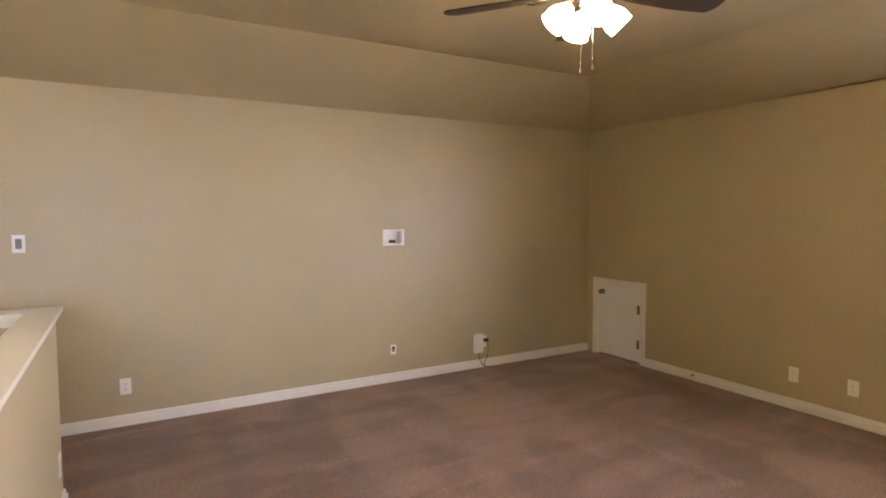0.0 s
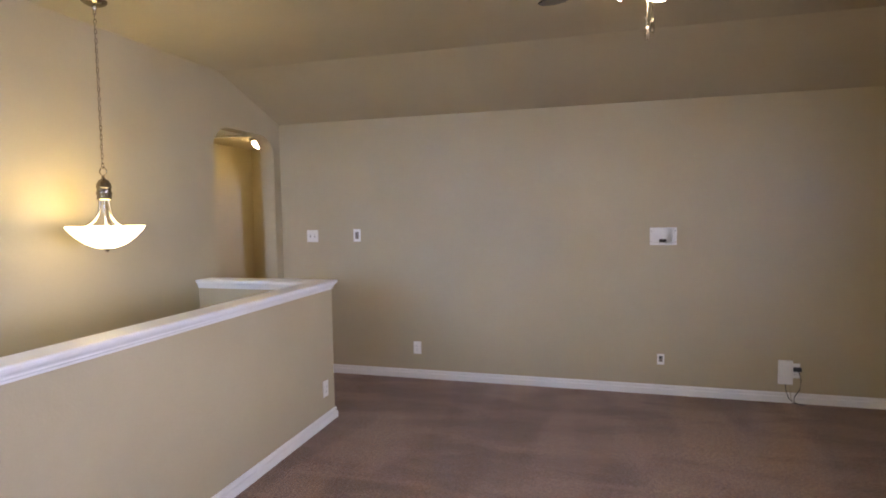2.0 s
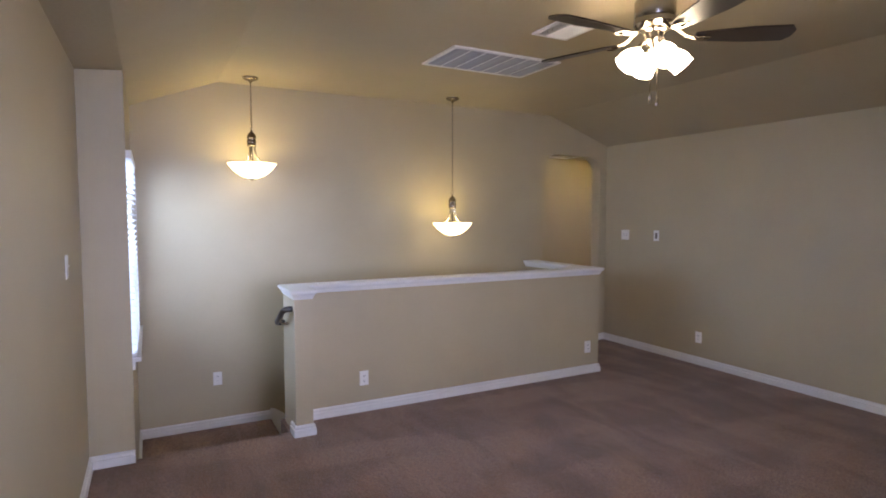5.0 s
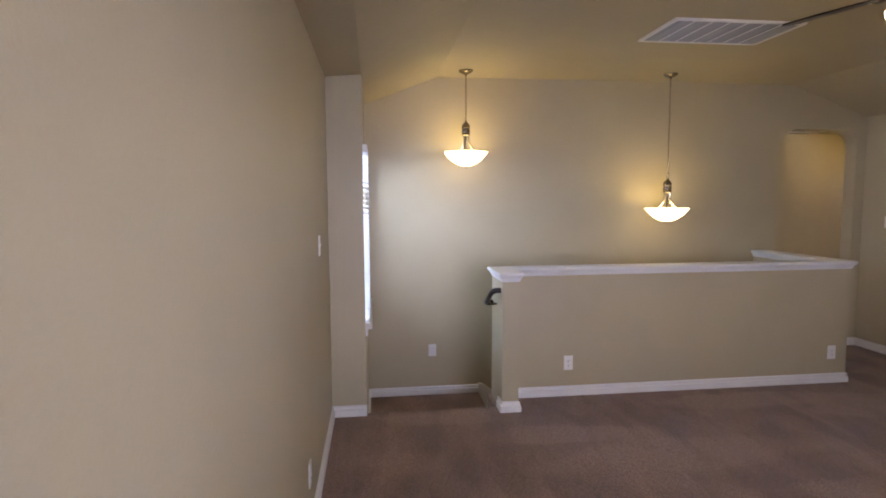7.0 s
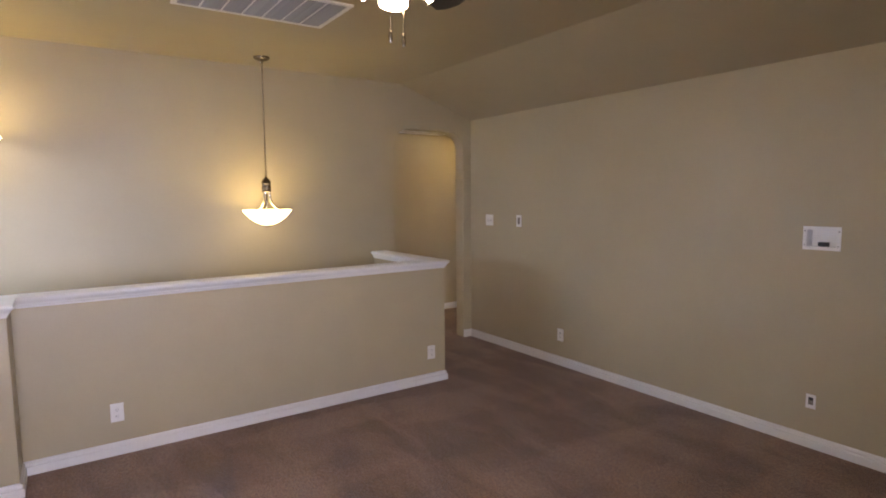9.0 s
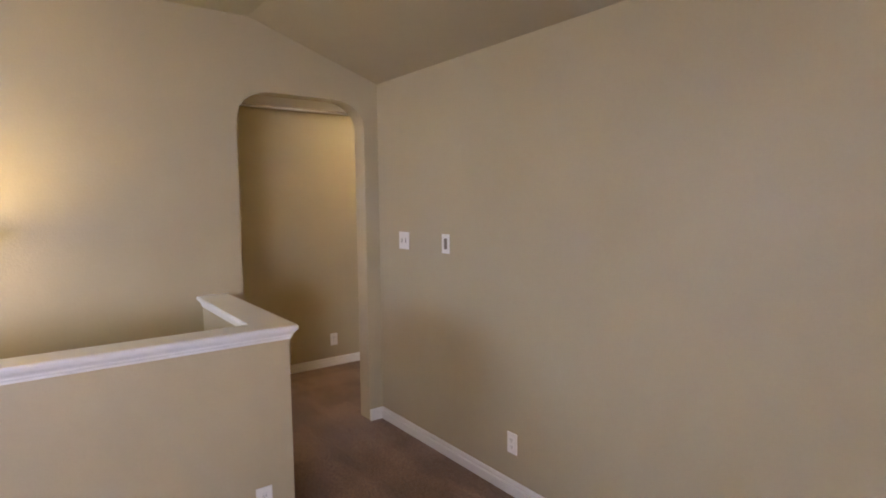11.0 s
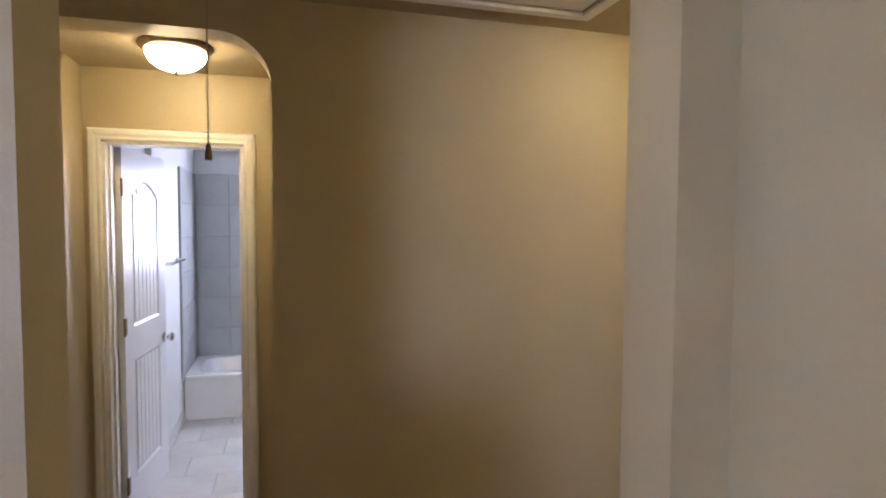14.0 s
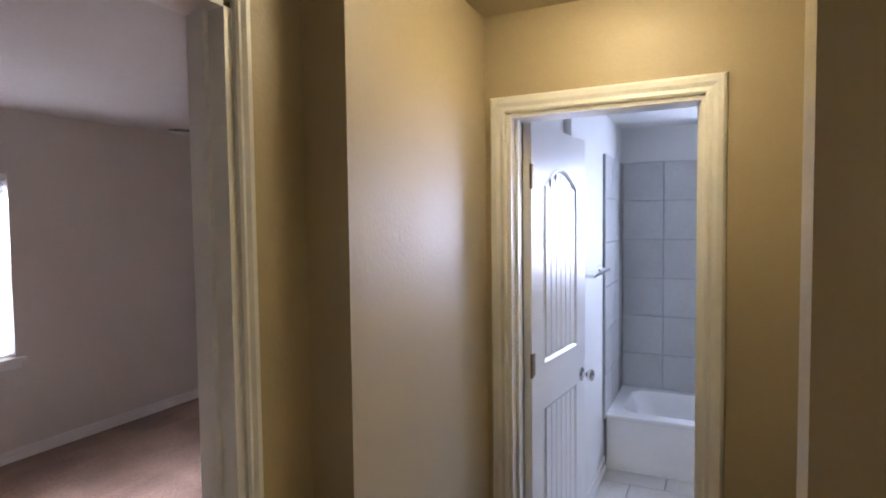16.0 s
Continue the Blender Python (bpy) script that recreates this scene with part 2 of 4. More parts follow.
def prism(poly, to3d, depth_a, depth_b, bm=None):
    """A flat outline given depth; to3d(u, v, d) lays it into the place."""
    bm = bm or bmesh.new()
    a = [bm.verts.new(to3d(u, v, depth_a)) for u, v in poly]
    b = [bm.verts.new(to3d(u, v, depth_b)) for u, v in poly]
    bm.faces.new(a)
    bm.faces.new(list(reversed(b)))
    n = len(poly)
    for i in range(n):
        bm.faces.new((a[i], b[i], b[(i + 1) % n], a[(i + 1) % n]))
    return bm


def offset_path(pts, d, closed):
    """Shift a plan outline to its right by d, with mitred corners."""
    out, n = [], len(pts)
    for i, p in enumerate(pts):
        ns = []
        for j in ((i - 1, i), (i, i + 1)):
            if closed or 0 <= j[0] and j[1] < n:
                a, b = Vector(pts[j[0] % n]), Vector(pts[j[1] % n])
                t = (b - a).normalized()
                ns.append(Vector((t.y, -t.x)))
        if len(ns) == 1:
            out.append(Vector(p) + ns[0] * d)
        else:
            k = ns[0] + ns[1]
            out.append(Vector(p) + k * (d / max(0.2, k.dot(ns[0]))))
    return out


def sweep(pts, profile, place, closed=False):
    """Sweep (offset, height) along a plan path; place(x, y, h) gives the point in the place."""
    bm = bmesh.new()
    rows = [[bm.verts.new(place(q.x, q.y, h)) for q in offset_path(pts, d, closed)] for d, h in profile]
    n, m = len(pts), len(profile)
    for i in range(n if closed else n - 1):
        for k in range(m):
            bm.faces.new((rows[k][i], rows[k][(i + 1) % n], rows[(k + 1) % m][(i + 1) % n], rows[(k + 1) % m][i]))
    if not closed:
        bm.faces.new([r[0] for r in rows])
        bm.faces.new([r[-1] for r in reversed(rows)])
    return bm


def structure(ob, label=""):
    return tagged(ob, label, kind="structure")


BASE = [(0, 0), (0.019, 0), (0.019, 0.046), (0.017, 0.050), (0.006, 0.052), (0.006, 0.060), (0.012, 0.062), (0.013, 0.068), (0.009, 0.075), (0.006, 0.080), (0, 0.082)]


def baseboard(pts, z=0.0):
    return structure(part("baseboard", sweep(pts, BASE, lambda x, y, h: (x, y, z + h)), TRIM), "white painted wooden baseboard along the wall")


CASE = [(0, 0), (0, 0.012), (0.008, 0.016), (0.02, 0.014), (0.034, 0.019), (0.05, 0.019), (0.058, 0.012), (0.062, 0)]


def casing(u0, u1, top, to3d, z0=0.0, width=1.0):
    """A moulded frame round a door opening, up, over and down."""
    pts = [(u0, z0), (u0, top), (u1, top), (u1, z0)]
    prof = [(-d * width, h) for d, h in CASE]
    return part("door_casing", sweep(pts, prof, to3d), TRIM)


# ---- structure ----
XB, YA, XC, YS, YW, XD = -1.51, 4.41, 4.507, -1.15, -0.895, -2.982
TH = 0.13


def arch(y0, y1, top, rw, rh, seg=10):
    """The outline of an opening with rounded upper corners, from the floor up and down again."""
    pts = [(y0, 0.0)]
    for k in range(seg + 1):
        a = math.pi / 2 * k / seg
        pts.append((y0 + rw - rw * math.cos(a), top - rh + rh * math.sin(a)))
    for k in range(seg + 1):
        a = math.pi / 2 * (1 - k / seg)
        pts.append((y1 - rw + rw * math.cos(a), top - rh + rh * math.sin(a)))
    pts.append((y1, 0.0))
    return pts


def soften(bm, test, r=0.014):
    es = [e for e in bm.edges if all(test(v.co) for v in e.verts) and len(e.link_faces) == 2 and e.calc_face_angle(0) > 1.2]
    bmesh.ops.bevel(bm, geom=es, offset=r, segments=3, affect="EDGES", profile=0.5)
    return bm


yzx = lambda u, v, d: (d, u, v)
# wall with the arch beside the stairs
a1 = arch(3.405, 4.297, 2.33, 0.22, 0.19)
outline = [(-1.3, -2.9), (-1.3, 2.56), (-0.9, 2.56), (-0.2, 2.83), (3.5, 2.83), (4.44, 2.56), (4.44, 0.0)] + list(reversed(a1)) + [(3.16, -0.15), (3.16, -2.9)]
bm = prism(outline, yzx, XB, XB - TH - 0.01)
soften(bm, lambda c: 3.39 < c.y < 4.31 and 0.0 <= c.z < 2.34)
structure(part("wall_west", bm, PAINT), "tan painted textured wall with an arched opening")
# long wall, with the recess of the media box
bm = boxes((-1.65, YA, -0.2, 1.99, YA + TH, 2.62), (1.99, YA, -0.2, 2.173, YA + TH, 1.284), (1.99, YA, 1.403, 2.173, YA + TH, 2.62), (2.173, YA, -0.2, 4.65, YA + TH, 2.62))
structure(part("wall_north", bm, PAINT), "long tan painted textured wall")
# east wall, with a low door at one end and an unseen, assumed window at the other
bm = boxes((XC, 4.255, -0.2, XC + TH, YA, 2.62), (XC, 3.65, 0.785, XC + TH, 4.255, 2.62), (XC, 1.0, -0.2, XC + TH, 3.65, 2.62), (XC, -0.3, -0.2, XC + TH, 1.0, 0.85),
           (XC, -0.3, 2.05, XC + TH, 1.0, 2.62), (XC, YS - TH, -0.2, XC + TH, -0.3, 2.62))
structure(part("wall_east", bm, PAINT), "tan painted textured wall with a low door")
bm = boxes((-0.195, YS - TH, -0.2, XC, YS, 2.62))
structure(part("wall_south", bm, PAINT), "tan painted textured wall")
# stairwell wall with its window, stepping in from the south wall
WX0, WX1, WZ0, WZ1 = -1.33, -0.225, 0.68, 2.02
bm = boxes((WX1, YS - TH, -2.9, -0.195, YW, 2.62), (WX0, YS, -2.9, WX1, YW, WZ0), (WX0, YS, WZ1, WX1, YW, 2.62), (XB, YS, -2.9, WX0, YW, 2.62))
structure(part("wall_stairwell", bm, PAINT), "tan painted stairwell wall with a window")

# ceiling: flat in the middle, sloping down to three walls
bm = bmesh.new()
CZ, EZ = 2.78, 2.466
cv = {k: bm.verts.new(v) for k, v in dict(
    a=(XB - 0.05, 3.5, CZ), b=(3.6, 3.5, CZ), c=(3.6, -0.2, CZ), d=(XB - 0.05, -0.2, CZ),
    e=(XB - 0.05, YA, EZ), f=(XC, YA, EZ), g=(XC, YW, EZ + 0.02), h=(XB - 0.05, YW, 2.515),
    i=(XC, YS - 0.05, EZ), j=(XB - 0.05, YS - 0.05, 2.49), k=(XB - 0.05, YA + 0.06, EZ), l=(XC + 0.06, YA + 0.06, EZ), m=(XC + 0.06, YS - 0.05, EZ)).items()}
for q in ("abcd", "efba", "fgcb", "ghdc", "gijh", "klfe", "lmif"):
    bm.faces.new([cv[c] for c in q])
low = list(bm.faces)
ext = bmesh.ops.extrude_face_region(bm, geom=low)
for v in ext["geom"]:
    if isinstance(v, bmesh.types.BMVert):
        v.co.z += 0.16
structure(part("ceiling", bm, CEIL), "tan painted ceiling sloping down at its edges")

# floors
bm = boxes((-0.22, YS - 0.05, -0.14, XC + 0.05, YA + 0.02, 0.0), (-0.53, 0.1, -0.14, -0.22, YA + 0.02, 0.0), (XB, 3.16, -0.14, -0.53, YA + 0.02, 0.0),
           (-3.0, 2.5, -0.14, XB, 6.15, 0.0), (-3.94, 2.70, -0.14, -3.0, 3.80, 0.0))
structure(part("floor", bm, CARPET), "brown cut-pile carpet with vacuum marks")
nose = [(-0.23, 0.0), (-0.245, -0.004), (-0.256, -0.014), (-0.26, -0.03), (-0.256, -0.045), (-0.24, -0.055), (-0.22, -0.055), (-0.219, -0.001)]
bm = prism(nose, lambda u, v, d: (u, d, v), YW, 0.118)
box(bm, -0.50, YW, -0.36, -0.22, 0.118, -0.165)
box(bm, XB, YW, -0.5, -0.50, 0.2, -0.33)
for k in range(13):
    z = -0.33 - 0.178 * (k + 1)
    box(bm, XB, 0.2 + 0.255 * k, z - 0.2, -0.525, 0.2 + 0.255 * (k + 1) + 0.02, z)
structure(part("stairs", bm, CARPET), "carpeted stairs turning at a landing")
structure(part("lower_floor", boxes((XB - 0.2, -1.3, -2.95, -0.4, 4.4, -2.75)), CARPET), "brown carpet at the foot of the stairs")
bm = boxes((-0.525, 0.235, -2.9, -0.42, 3.5, -0.14), (-0.51, YW, -2.9, -0.40, 0.1, -0.52), (XB, 3.5, -2.9, -0.4, 3.6, -0.14))
structure(part("wall_under_stairs", bm, PAINT), "tan painted wall beneath the landing")

skirt = prism([(0.2, -0.33), (0.2, -0.234), (0.24, -0.24), (3.0, -2.16), (3.0, -2.4), (0.22, -0.5)], yzx, XB + 0.013, XB)
structure(part("trim", skirt, TRIM), "white stair skirt board on the stairwell wall")

# half wall round the stairs
HALF = [(-0.49, 0.127), (-0.115, 0.127), (-0.115, 0.252), (-0.405, 0.252), (-0.405, 3.275), (XB, 3.275), (XB, 3.16), (-0.49, 3.16)]
bm = prism(HALF, lambda u, v, d: (u, v, d), -0.4, 1.03)
soften(bm, lambda c: True, 0.006)
structure(part("half_wall", bm, PAINT), "tan painted half wall guarding the stairs")
CAPP = [(-0.02, 1.000), (0.004, 1.000), (0.006, 1.010), (0.012, 1.016), (0.013, 1.024), (0.018, 1.032), (0.025, 1.038), (0.027, 1.043), (0.033, 1.046), (0.035, 1.058), (0.031, 1.067), (-0.02, 1.067)]
bm = sweep(HALF, CAPP[:-1], lambda x, y, h: (x, y, h), closed=True)
bm.faces.new([bm.verts.new((q.x, q.y, 1.0672)) for q in offset_path(HALF, 0.032, True)])
structure(part("trim", bm, TRIM), "white painted moulded cap on the half wall")

# corridor, its arch to the vestibule, and the ends
a2 = arch(2.75, 3.647, 2.325, 0.20, 0.19)
outline = [(2.50, -0.1), (2.50, 2.62), (6.22, 2.62), (6.45, -0.1), (3.647, -0.1)] + list(reversed(a2)) + [(2.75, -0.1)]
bm = prism(outline, yzx, XD, XD - 0.135)
soften(bm, lambda c: 2.74 < c.y < 3.66 and 0.0 <= c.z < 2.335, 0.022)
structure(part("wall_corridor", bm, PAINT), "tan painted textured wall with an arched opening")
structure(part("wall_corridor_east", boxes((XB - TH, YA, -0.1, XB, 6.22, 2.62), (XB - TH - 0.01, 2.4, -0.1, XB - TH, 3.2, 0.0)), PAINT), "tan painted corridor wall")
YSE = 2.63
bm = boxes((XD, YSE - 0.10, -0.1, -2.762, YSE, 2.62), (-2.762, YSE - 0.10, 2.075, -1.985, YSE, 2.62), (-1.985, YSE - 0.10, -0.1, XB - TH, YSE, 2.62))
structure(part("wall_corridor_south", bm, PAINT), "tan painted wall with a bedroom doorway")
YNE = 6.09
bm = boxes((XD, YNE, -0.1, -2.76, YNE + TH, 2.62), (-2.76, YNE, 2.03, -1.96, YNE + TH, 2.62), (-1.96, YNE, -0.1, XB, YNE + TH, 2.62))
structure(part("wall_corridor_north", bm, PAINT), "tan painted wall with a bedroom doorway")
HX0, HX1, HY0, HY1 = -2.80, -2.05, 3.42, 4.84
CC = 2.46
bm = boxes((XD - 0.1, 2.5, CC, HX0, 6.22, 2.6), (HX1, 2.5, CC, XB - 0.06, 6.22, 2.6), (HX0, 2.5, CC, HX1, HY0, 2.6), (HX0, HY1, CC, HX1, 6.22, 2.6))
structure(part("ceiling_corridor", bm, CEIL), "tan painted corridor ceiling")
# vestibule
bm = boxes((-3.88, 2.60, -0.1, XD - 0.135, 2.735, 2.62), (-3.88, 3.79, -0.1, XD - 0.135, 3.92, 2.62))
structure(part("wall_vestibule", bm, PAINT), "tan painted vestibule walls")
structure(part("ceiling_vestibule", boxes((-3.88, 2.735, 2.378, XD - 0.135, 3.79, 2.5)), CEIL), "tan painted vestibule ceiling")
bm = boxes((-4.0, 2.60, -0.1, -3.88, 2.817, 2.62), (-4.0, 2.817, 2.02, -3.88, 3.477, 2.62), (-4.0, 3.477, -0.1, -3.88, 4.75, 2.62))
structure(part("wall_bath_east", bm, PAINT), "tan painted wall with the bathroom doorway")
# bathroom
BY0, BY1, BZ0, BZ1 = 3.454, 4.309, 1.197, 2.05
bm = boxes((-6.7, 2.68, -0.1, -4.72, 2.862, 2.4), (-4.72, 2.68, -0.1, -4.0, 2.822, 2.4))
structure(part("wall_bath_south", bm, BATHP), "white painted bathroom wall")
structure(part("wall_bath_west", boxes((-6.52, 2.862, -0.1, -6.35, BY0, 2.4), (-6.52, BY1, -0.1, -6.35, 4.75, 2.4), (-6.52, BY0, -0.1, -6.35, BY1, BZ0), (-6.52, BY0, BZ1, -6.35, BY1, 2.4)), BATHP), "white painted bathroom wall with a window above the tub")
bm = boxes((-6.56, 4.5, -0.1, -4.0, 4.6, 2.5))
structure(part("wall_bath_north", bm, BATHP), "white painted bathroom wall")
structure(part("ceiling_bath", boxes((-6.7, 2.68, 2.31, -4.0, 4.75, 2.45)), WHITE_CEIL), "white bathroom ceiling")
bath_floor = structure(part("floor_bath", boxes((-6.6, 2.7, -0.14, -3.94, 4.7, -0.008)), GROUT), "pale square floor tiles with grey grout")
# south bedroom
structure(part("floor_bedroom", boxes((-7.0, -0.95, -0.14, -1.64, 2.5, 0.0)), CARPET), "brown carpet in the bedroom")
bm = boxes((-7.0, -1.0, -0.1, -4.10, -0.88, 2.6), (-4.10, -1.0, -0.1, -3.3, -0.88, 0.72), (-4.10, -1.0, 2.0, -3.3, -0.88, 2.6), (-3.3, -1.0, -0.1, -1.64, -0.88, 2.6))
structure(part("wall_bedroom_south", bm, PALE), "pale painted bedroom wall with a window")
structure(part("wall_bedroom_sides", boxes((-7.1, -1.0, -0.1, -7.0, 2.68, 2.6), (-7.0, 2.5, -0.1, -2.99, 2.62, 2.6), (-1.66, -0.9, -0.1, -1.645, 2.5, 2.6)), PALE), "pale painted bedroom walls")
structure(part("ceiling_bedroom", boxes((-7.1, -1.0, 2.45, -1.64, 2.5, 2.55)), WHITE_CEIL), "white bedroom ceiling")
# north bedroom
structure(part("floor_bedroom_north", boxes((-5.0, 6.15, -0.14, -0.8, 10.1, 0.0)), CARPET), "brown carpet in the far bedroom")
bm = boxes((-5.1, 6.1, -0.1, -5.0, 10.1, 2.6), (-5.1, 10.0, -0.1, -0.8, 10.1, 2.6), (-0.9, 6.1, -0.1, -0.8, 7.7, 2.6), (-0.9, 8.9, -0.1, -0.8, 10.1, 2.6),
           (-0.9, 7.7, -0.1, -0.8, 8.9, 0.8), (-0.9, 7.7, 2.0, -0.8, 8.9, 2.6), (-5.0, 6.1, -0.1, -3.12, 6.22, 2.6), (XB - 0.05, 6.1, -0.1, -0.8, 6.22, 2.6))
structure(part("wall_bedroom_north", bm, PALE), "pale painted walls of the far bedroom")
structure(part("ceiling_bedroom_north", boxes((-5.1, 6.22, 2.5, -0.8, 10.1, 2.6)), WHITE_CEIL), "white ceiling of the far bedroom")

# baseboards
baseboard([(XB, 4.297), (XB, YA), (XC, YA)])
baseboard([(XC, 3.60), (XC, YS), (-0.195, YS), (-0.195, YW)])
baseboard([(-0.205, YW), (XB, YW), (XB, 0.2)], -0.33)
baseboard([(-0.24, 0.127), (-0.115, 0.127), (-0.115, 0.252), (-0.405, 0.252), (-0.405, 3.275), (XB, 3.275), (XB, 3.405)])
baseboard([(XD, 3.647), (XD, YNE), (-2.83, YNE)])
baseboard([(-2.82, YSE), (XD, YSE), (XD, 2.75)])
baseboard([(-3.88, 3.555), (-3.88, 3.79), (-3.12, 3.79)])
baseboard([(-4.73, 2.862), (-5.62, 2.862)])
baseboard([(-3.3, -0.88), (-7.0, -0.88)])

# ---- doors and windows ----
# casings of the bathroom and bedroom doorways, with jambs
bath_door = structure(new("door_1"), "white panelled bathroom door standing open")
XW = -3.88
cs = casing(2.817, 3.477, 2.02, lambda x, y, h: (XW + h, x, y))
cs.parent = bath_door
bm = boxes((-4.002, 2.802, 0.0, XW + 0.003, 2.835, 2.017), (-4.002, 3.464, 0.0, XW + 0.003, 3.492, 2.017), (-4.002, 2.8352, 2.004, XW + 0.003, 3.4638, 2.035),
           (-3.955, 2.836, 0.0, -3.92, 2.847, 2.003), (-3.955, 3.452, 0.0, -3.92, 3.463, 2.003))
part("door_jamb", bm, TRIM, bath_door)


def panel_outline(x0, x1, z0, z1, rise):
    """A rectangle whose top is a shallow arch."""
    pts = [(x0, z0), (x1, z0), (x1, z1)]
    if rise:
        for k in range(1, 12):
            f = k / 12
            pts.append((x1 + (x0 - x1) * f, z1 + rise * math.sin(math.pi * f)))
    pts.append((x0, z1))
    return pts


leaf_w = 0.645
leaf = new("door_leaf")
leaf.parent = bath_door
leaf.matrix_local = pose(-4.014, 2.832, 0.01, 0, 0, 180 - 6.5)
# the leaf's own x runs from the hinge to the latch; its face looks to -y
px = lambda d: (lambda u, v, dd=d: (u, dd, v))
core = boxes((0, -0.030, 0, leaf_w, -0.004, 2.0))
part("core", core, DOORW, leaf)
bm = bmesh.new()
up = panel_outline(0.12, leaf_w - 0.12, 1.03, 1.76, 0.085)
lo = panel_outline(0.12, leaf_w - 0.12, 0.20, 0.86, 0.0)
# stiles and rails with the arch cut into the upper rail
for q in ((0, 0, 0.12, 2.0), (leaf_w - 0.12, 0, leaf_w, 2.0), (0.12, 0, leaf_w - 0.12, 0.20), (0.12, 0.86, leaf_w - 0.12, 1.03)):
    box(bm, q[0], -0.038, q[1], q[2], -0.030, q[3])
top = [(0.12, 2.0), (0.12, 1.76)] + list(reversed(up[3:-1])) + [(leaf_w - 0.12, 1.76), (leaf_w - 0.12, 2.0)]
prism(top, lambda u, v, d: (u, d, v), -0.038, -0.030, bm)
part("stiles_and_rails", bm, DOORW, leaf)
for name, ol in (("upper_panel", up), ("lower_panel", lo)):
    closed = [(u, v) for u, v in ol]
    bm = sweep(closed, [(0.0, 0.0), (0.0, 0.0085), (-0.006, 0.010), (-0.014, 0.006), (-0.020, 0.0)], lambda x, y, h: (x, -0.030 - h, y), closed=True)
    z0, z1 = ol[0][1] + 0.03, ol[2][1] - 0.02
    for k in range(6):
        x0 = 0.155 + k * 0.058
        rise = 0.075 * math.sin(math.pi * (k + 0.5) / 6) if name == "upper_panel" else 0.0
        box(bm, x0, -0.036, z0, x0 + 0.052, -0.0301, z1 + rise, bevel=0.002)
    part(name, bm, DOORW, leaf, "grooved plank panel")
knob = lathe([(0, 0), (0.032, 0), (0.032, 0.006), (0.012, 0.01), (0.011, 0.028), (0.024, 0.036), (0.028, 0.048), (0.024, 0.058), (0, 0.062)], 24, m=pose(leaf_w - 0.062, -0.038, 0.885, 90))
part("door_knob", knob, CHROME, leaf, "polished chrome knob", True)
for z in (0.20, 1.055, 1.79):
    bm = boxes((-0.004, -0.040, z - 0.045, 0.030, -0.036, z + 0.045))
    tube([(-0.004, -0.040, z - 0.047), (-0.004, -0.040, z + 0.047)], 0.0065, 10, bm)
    part("hinge", bm, BRONZE, leaf, "dull metal hinge")

sb = structure(new("door_2"), "white casing of an open bedroom doorway")
cs = casing(-2.762, -1.985, 2.075, lambda x, y, h: (x, YSE + h, y), width=0.7)
cs.parent = sb
part("door_jamb", boxes((-2.775, YSE - 0.10 - 0.002, 0, -2.742, YSE + 0.003, 2.06), (-2.0, YSE - 0.10 - 0.002, 0, -1.97, YSE + 0.003, 2.06), (-2.7415, YSE - 0.10 - 0.002, 2.057, -2.0005, YSE + 0.003, 2.09),
                       (-2.7415, YSE - 0.075, 0, -2.73, YSE - 0.04, 2.056)), TRIM, sb)
nb = structure(new("door_3"), "white casing of the far bedroom doorway")
cs = casing(-2.76, -1.96, 2.03, lambda x, y, h: (x, YNE - h, y))
cs.parent = nb
part("door_jamb", boxes((-2.775, YNE - 0.003, 0, -2.742, YNE + TH + 0.002, 2.015), (-1.978, YNE - 0.003, 0, -1.945, YNE + TH + 0.002, 2.015), (-2.7415, YNE - 0.003, 2.012, -1.9785, YNE + TH + 0.002, 2.045)), TRIM, nb)

# low attic access door
lo_door = structure(new("door_4"), "low white flush access door, closed")
cs = casing(3.65, 4.255, 0.785, lambda x, y, h: (XC - h, x, y))
cs.parent = lo_door
part("door_jamb", boxes((XC - 0.002, 3.64, 0, XC + TH, 3.662, 0.783), (XC - 0.002, 4.243, 0, XC + TH, 4.262, 0.783), (XC - 0.002, 3.6622, 0.771, XC + TH, 4.2428, 0.79)), TRIM, lo_door)
lf = part("door_leaf", boxes((XC + 0.006, 3.666, 0.014, XC + 0.04, 4.239, 0.766), bevel=0.003), DOORW, lo_door)
# black strip stands in for the shade in the gap under the leaf
part("gap_shade", boxes((XC + 0.02, 3.664, 0.001, XC + 0.1, 4.24, 0.012)), DARK, lo_door)
bm = lathe([(0, 0), (0.030, 0), (0.030, 0.005), (0.011, 0.01), (0.011, 0.026), (0.025, 0.034), (0.027, 0.046), (0, 0.056)], 20, m=pose(XC + 0.006, 4.18, 0.70, 0, -90))
part("door_knob", bm, BRONZE, lf, "dull metal knob", True)
for z in (0.20, 0.56):
    bm = boxes((XC - 0.001, 3.668, z - 0.045, XC + 0.0055, 3.70, z + 0.045))
    tube([(XC - 0.001, 3.667, z - 0.046), (XC - 0.001, 3.667, z + 0.046)], 0.006, 8, bm)
    part("hinge", bm, NICKEL, lf, "brushed nickel hinge")


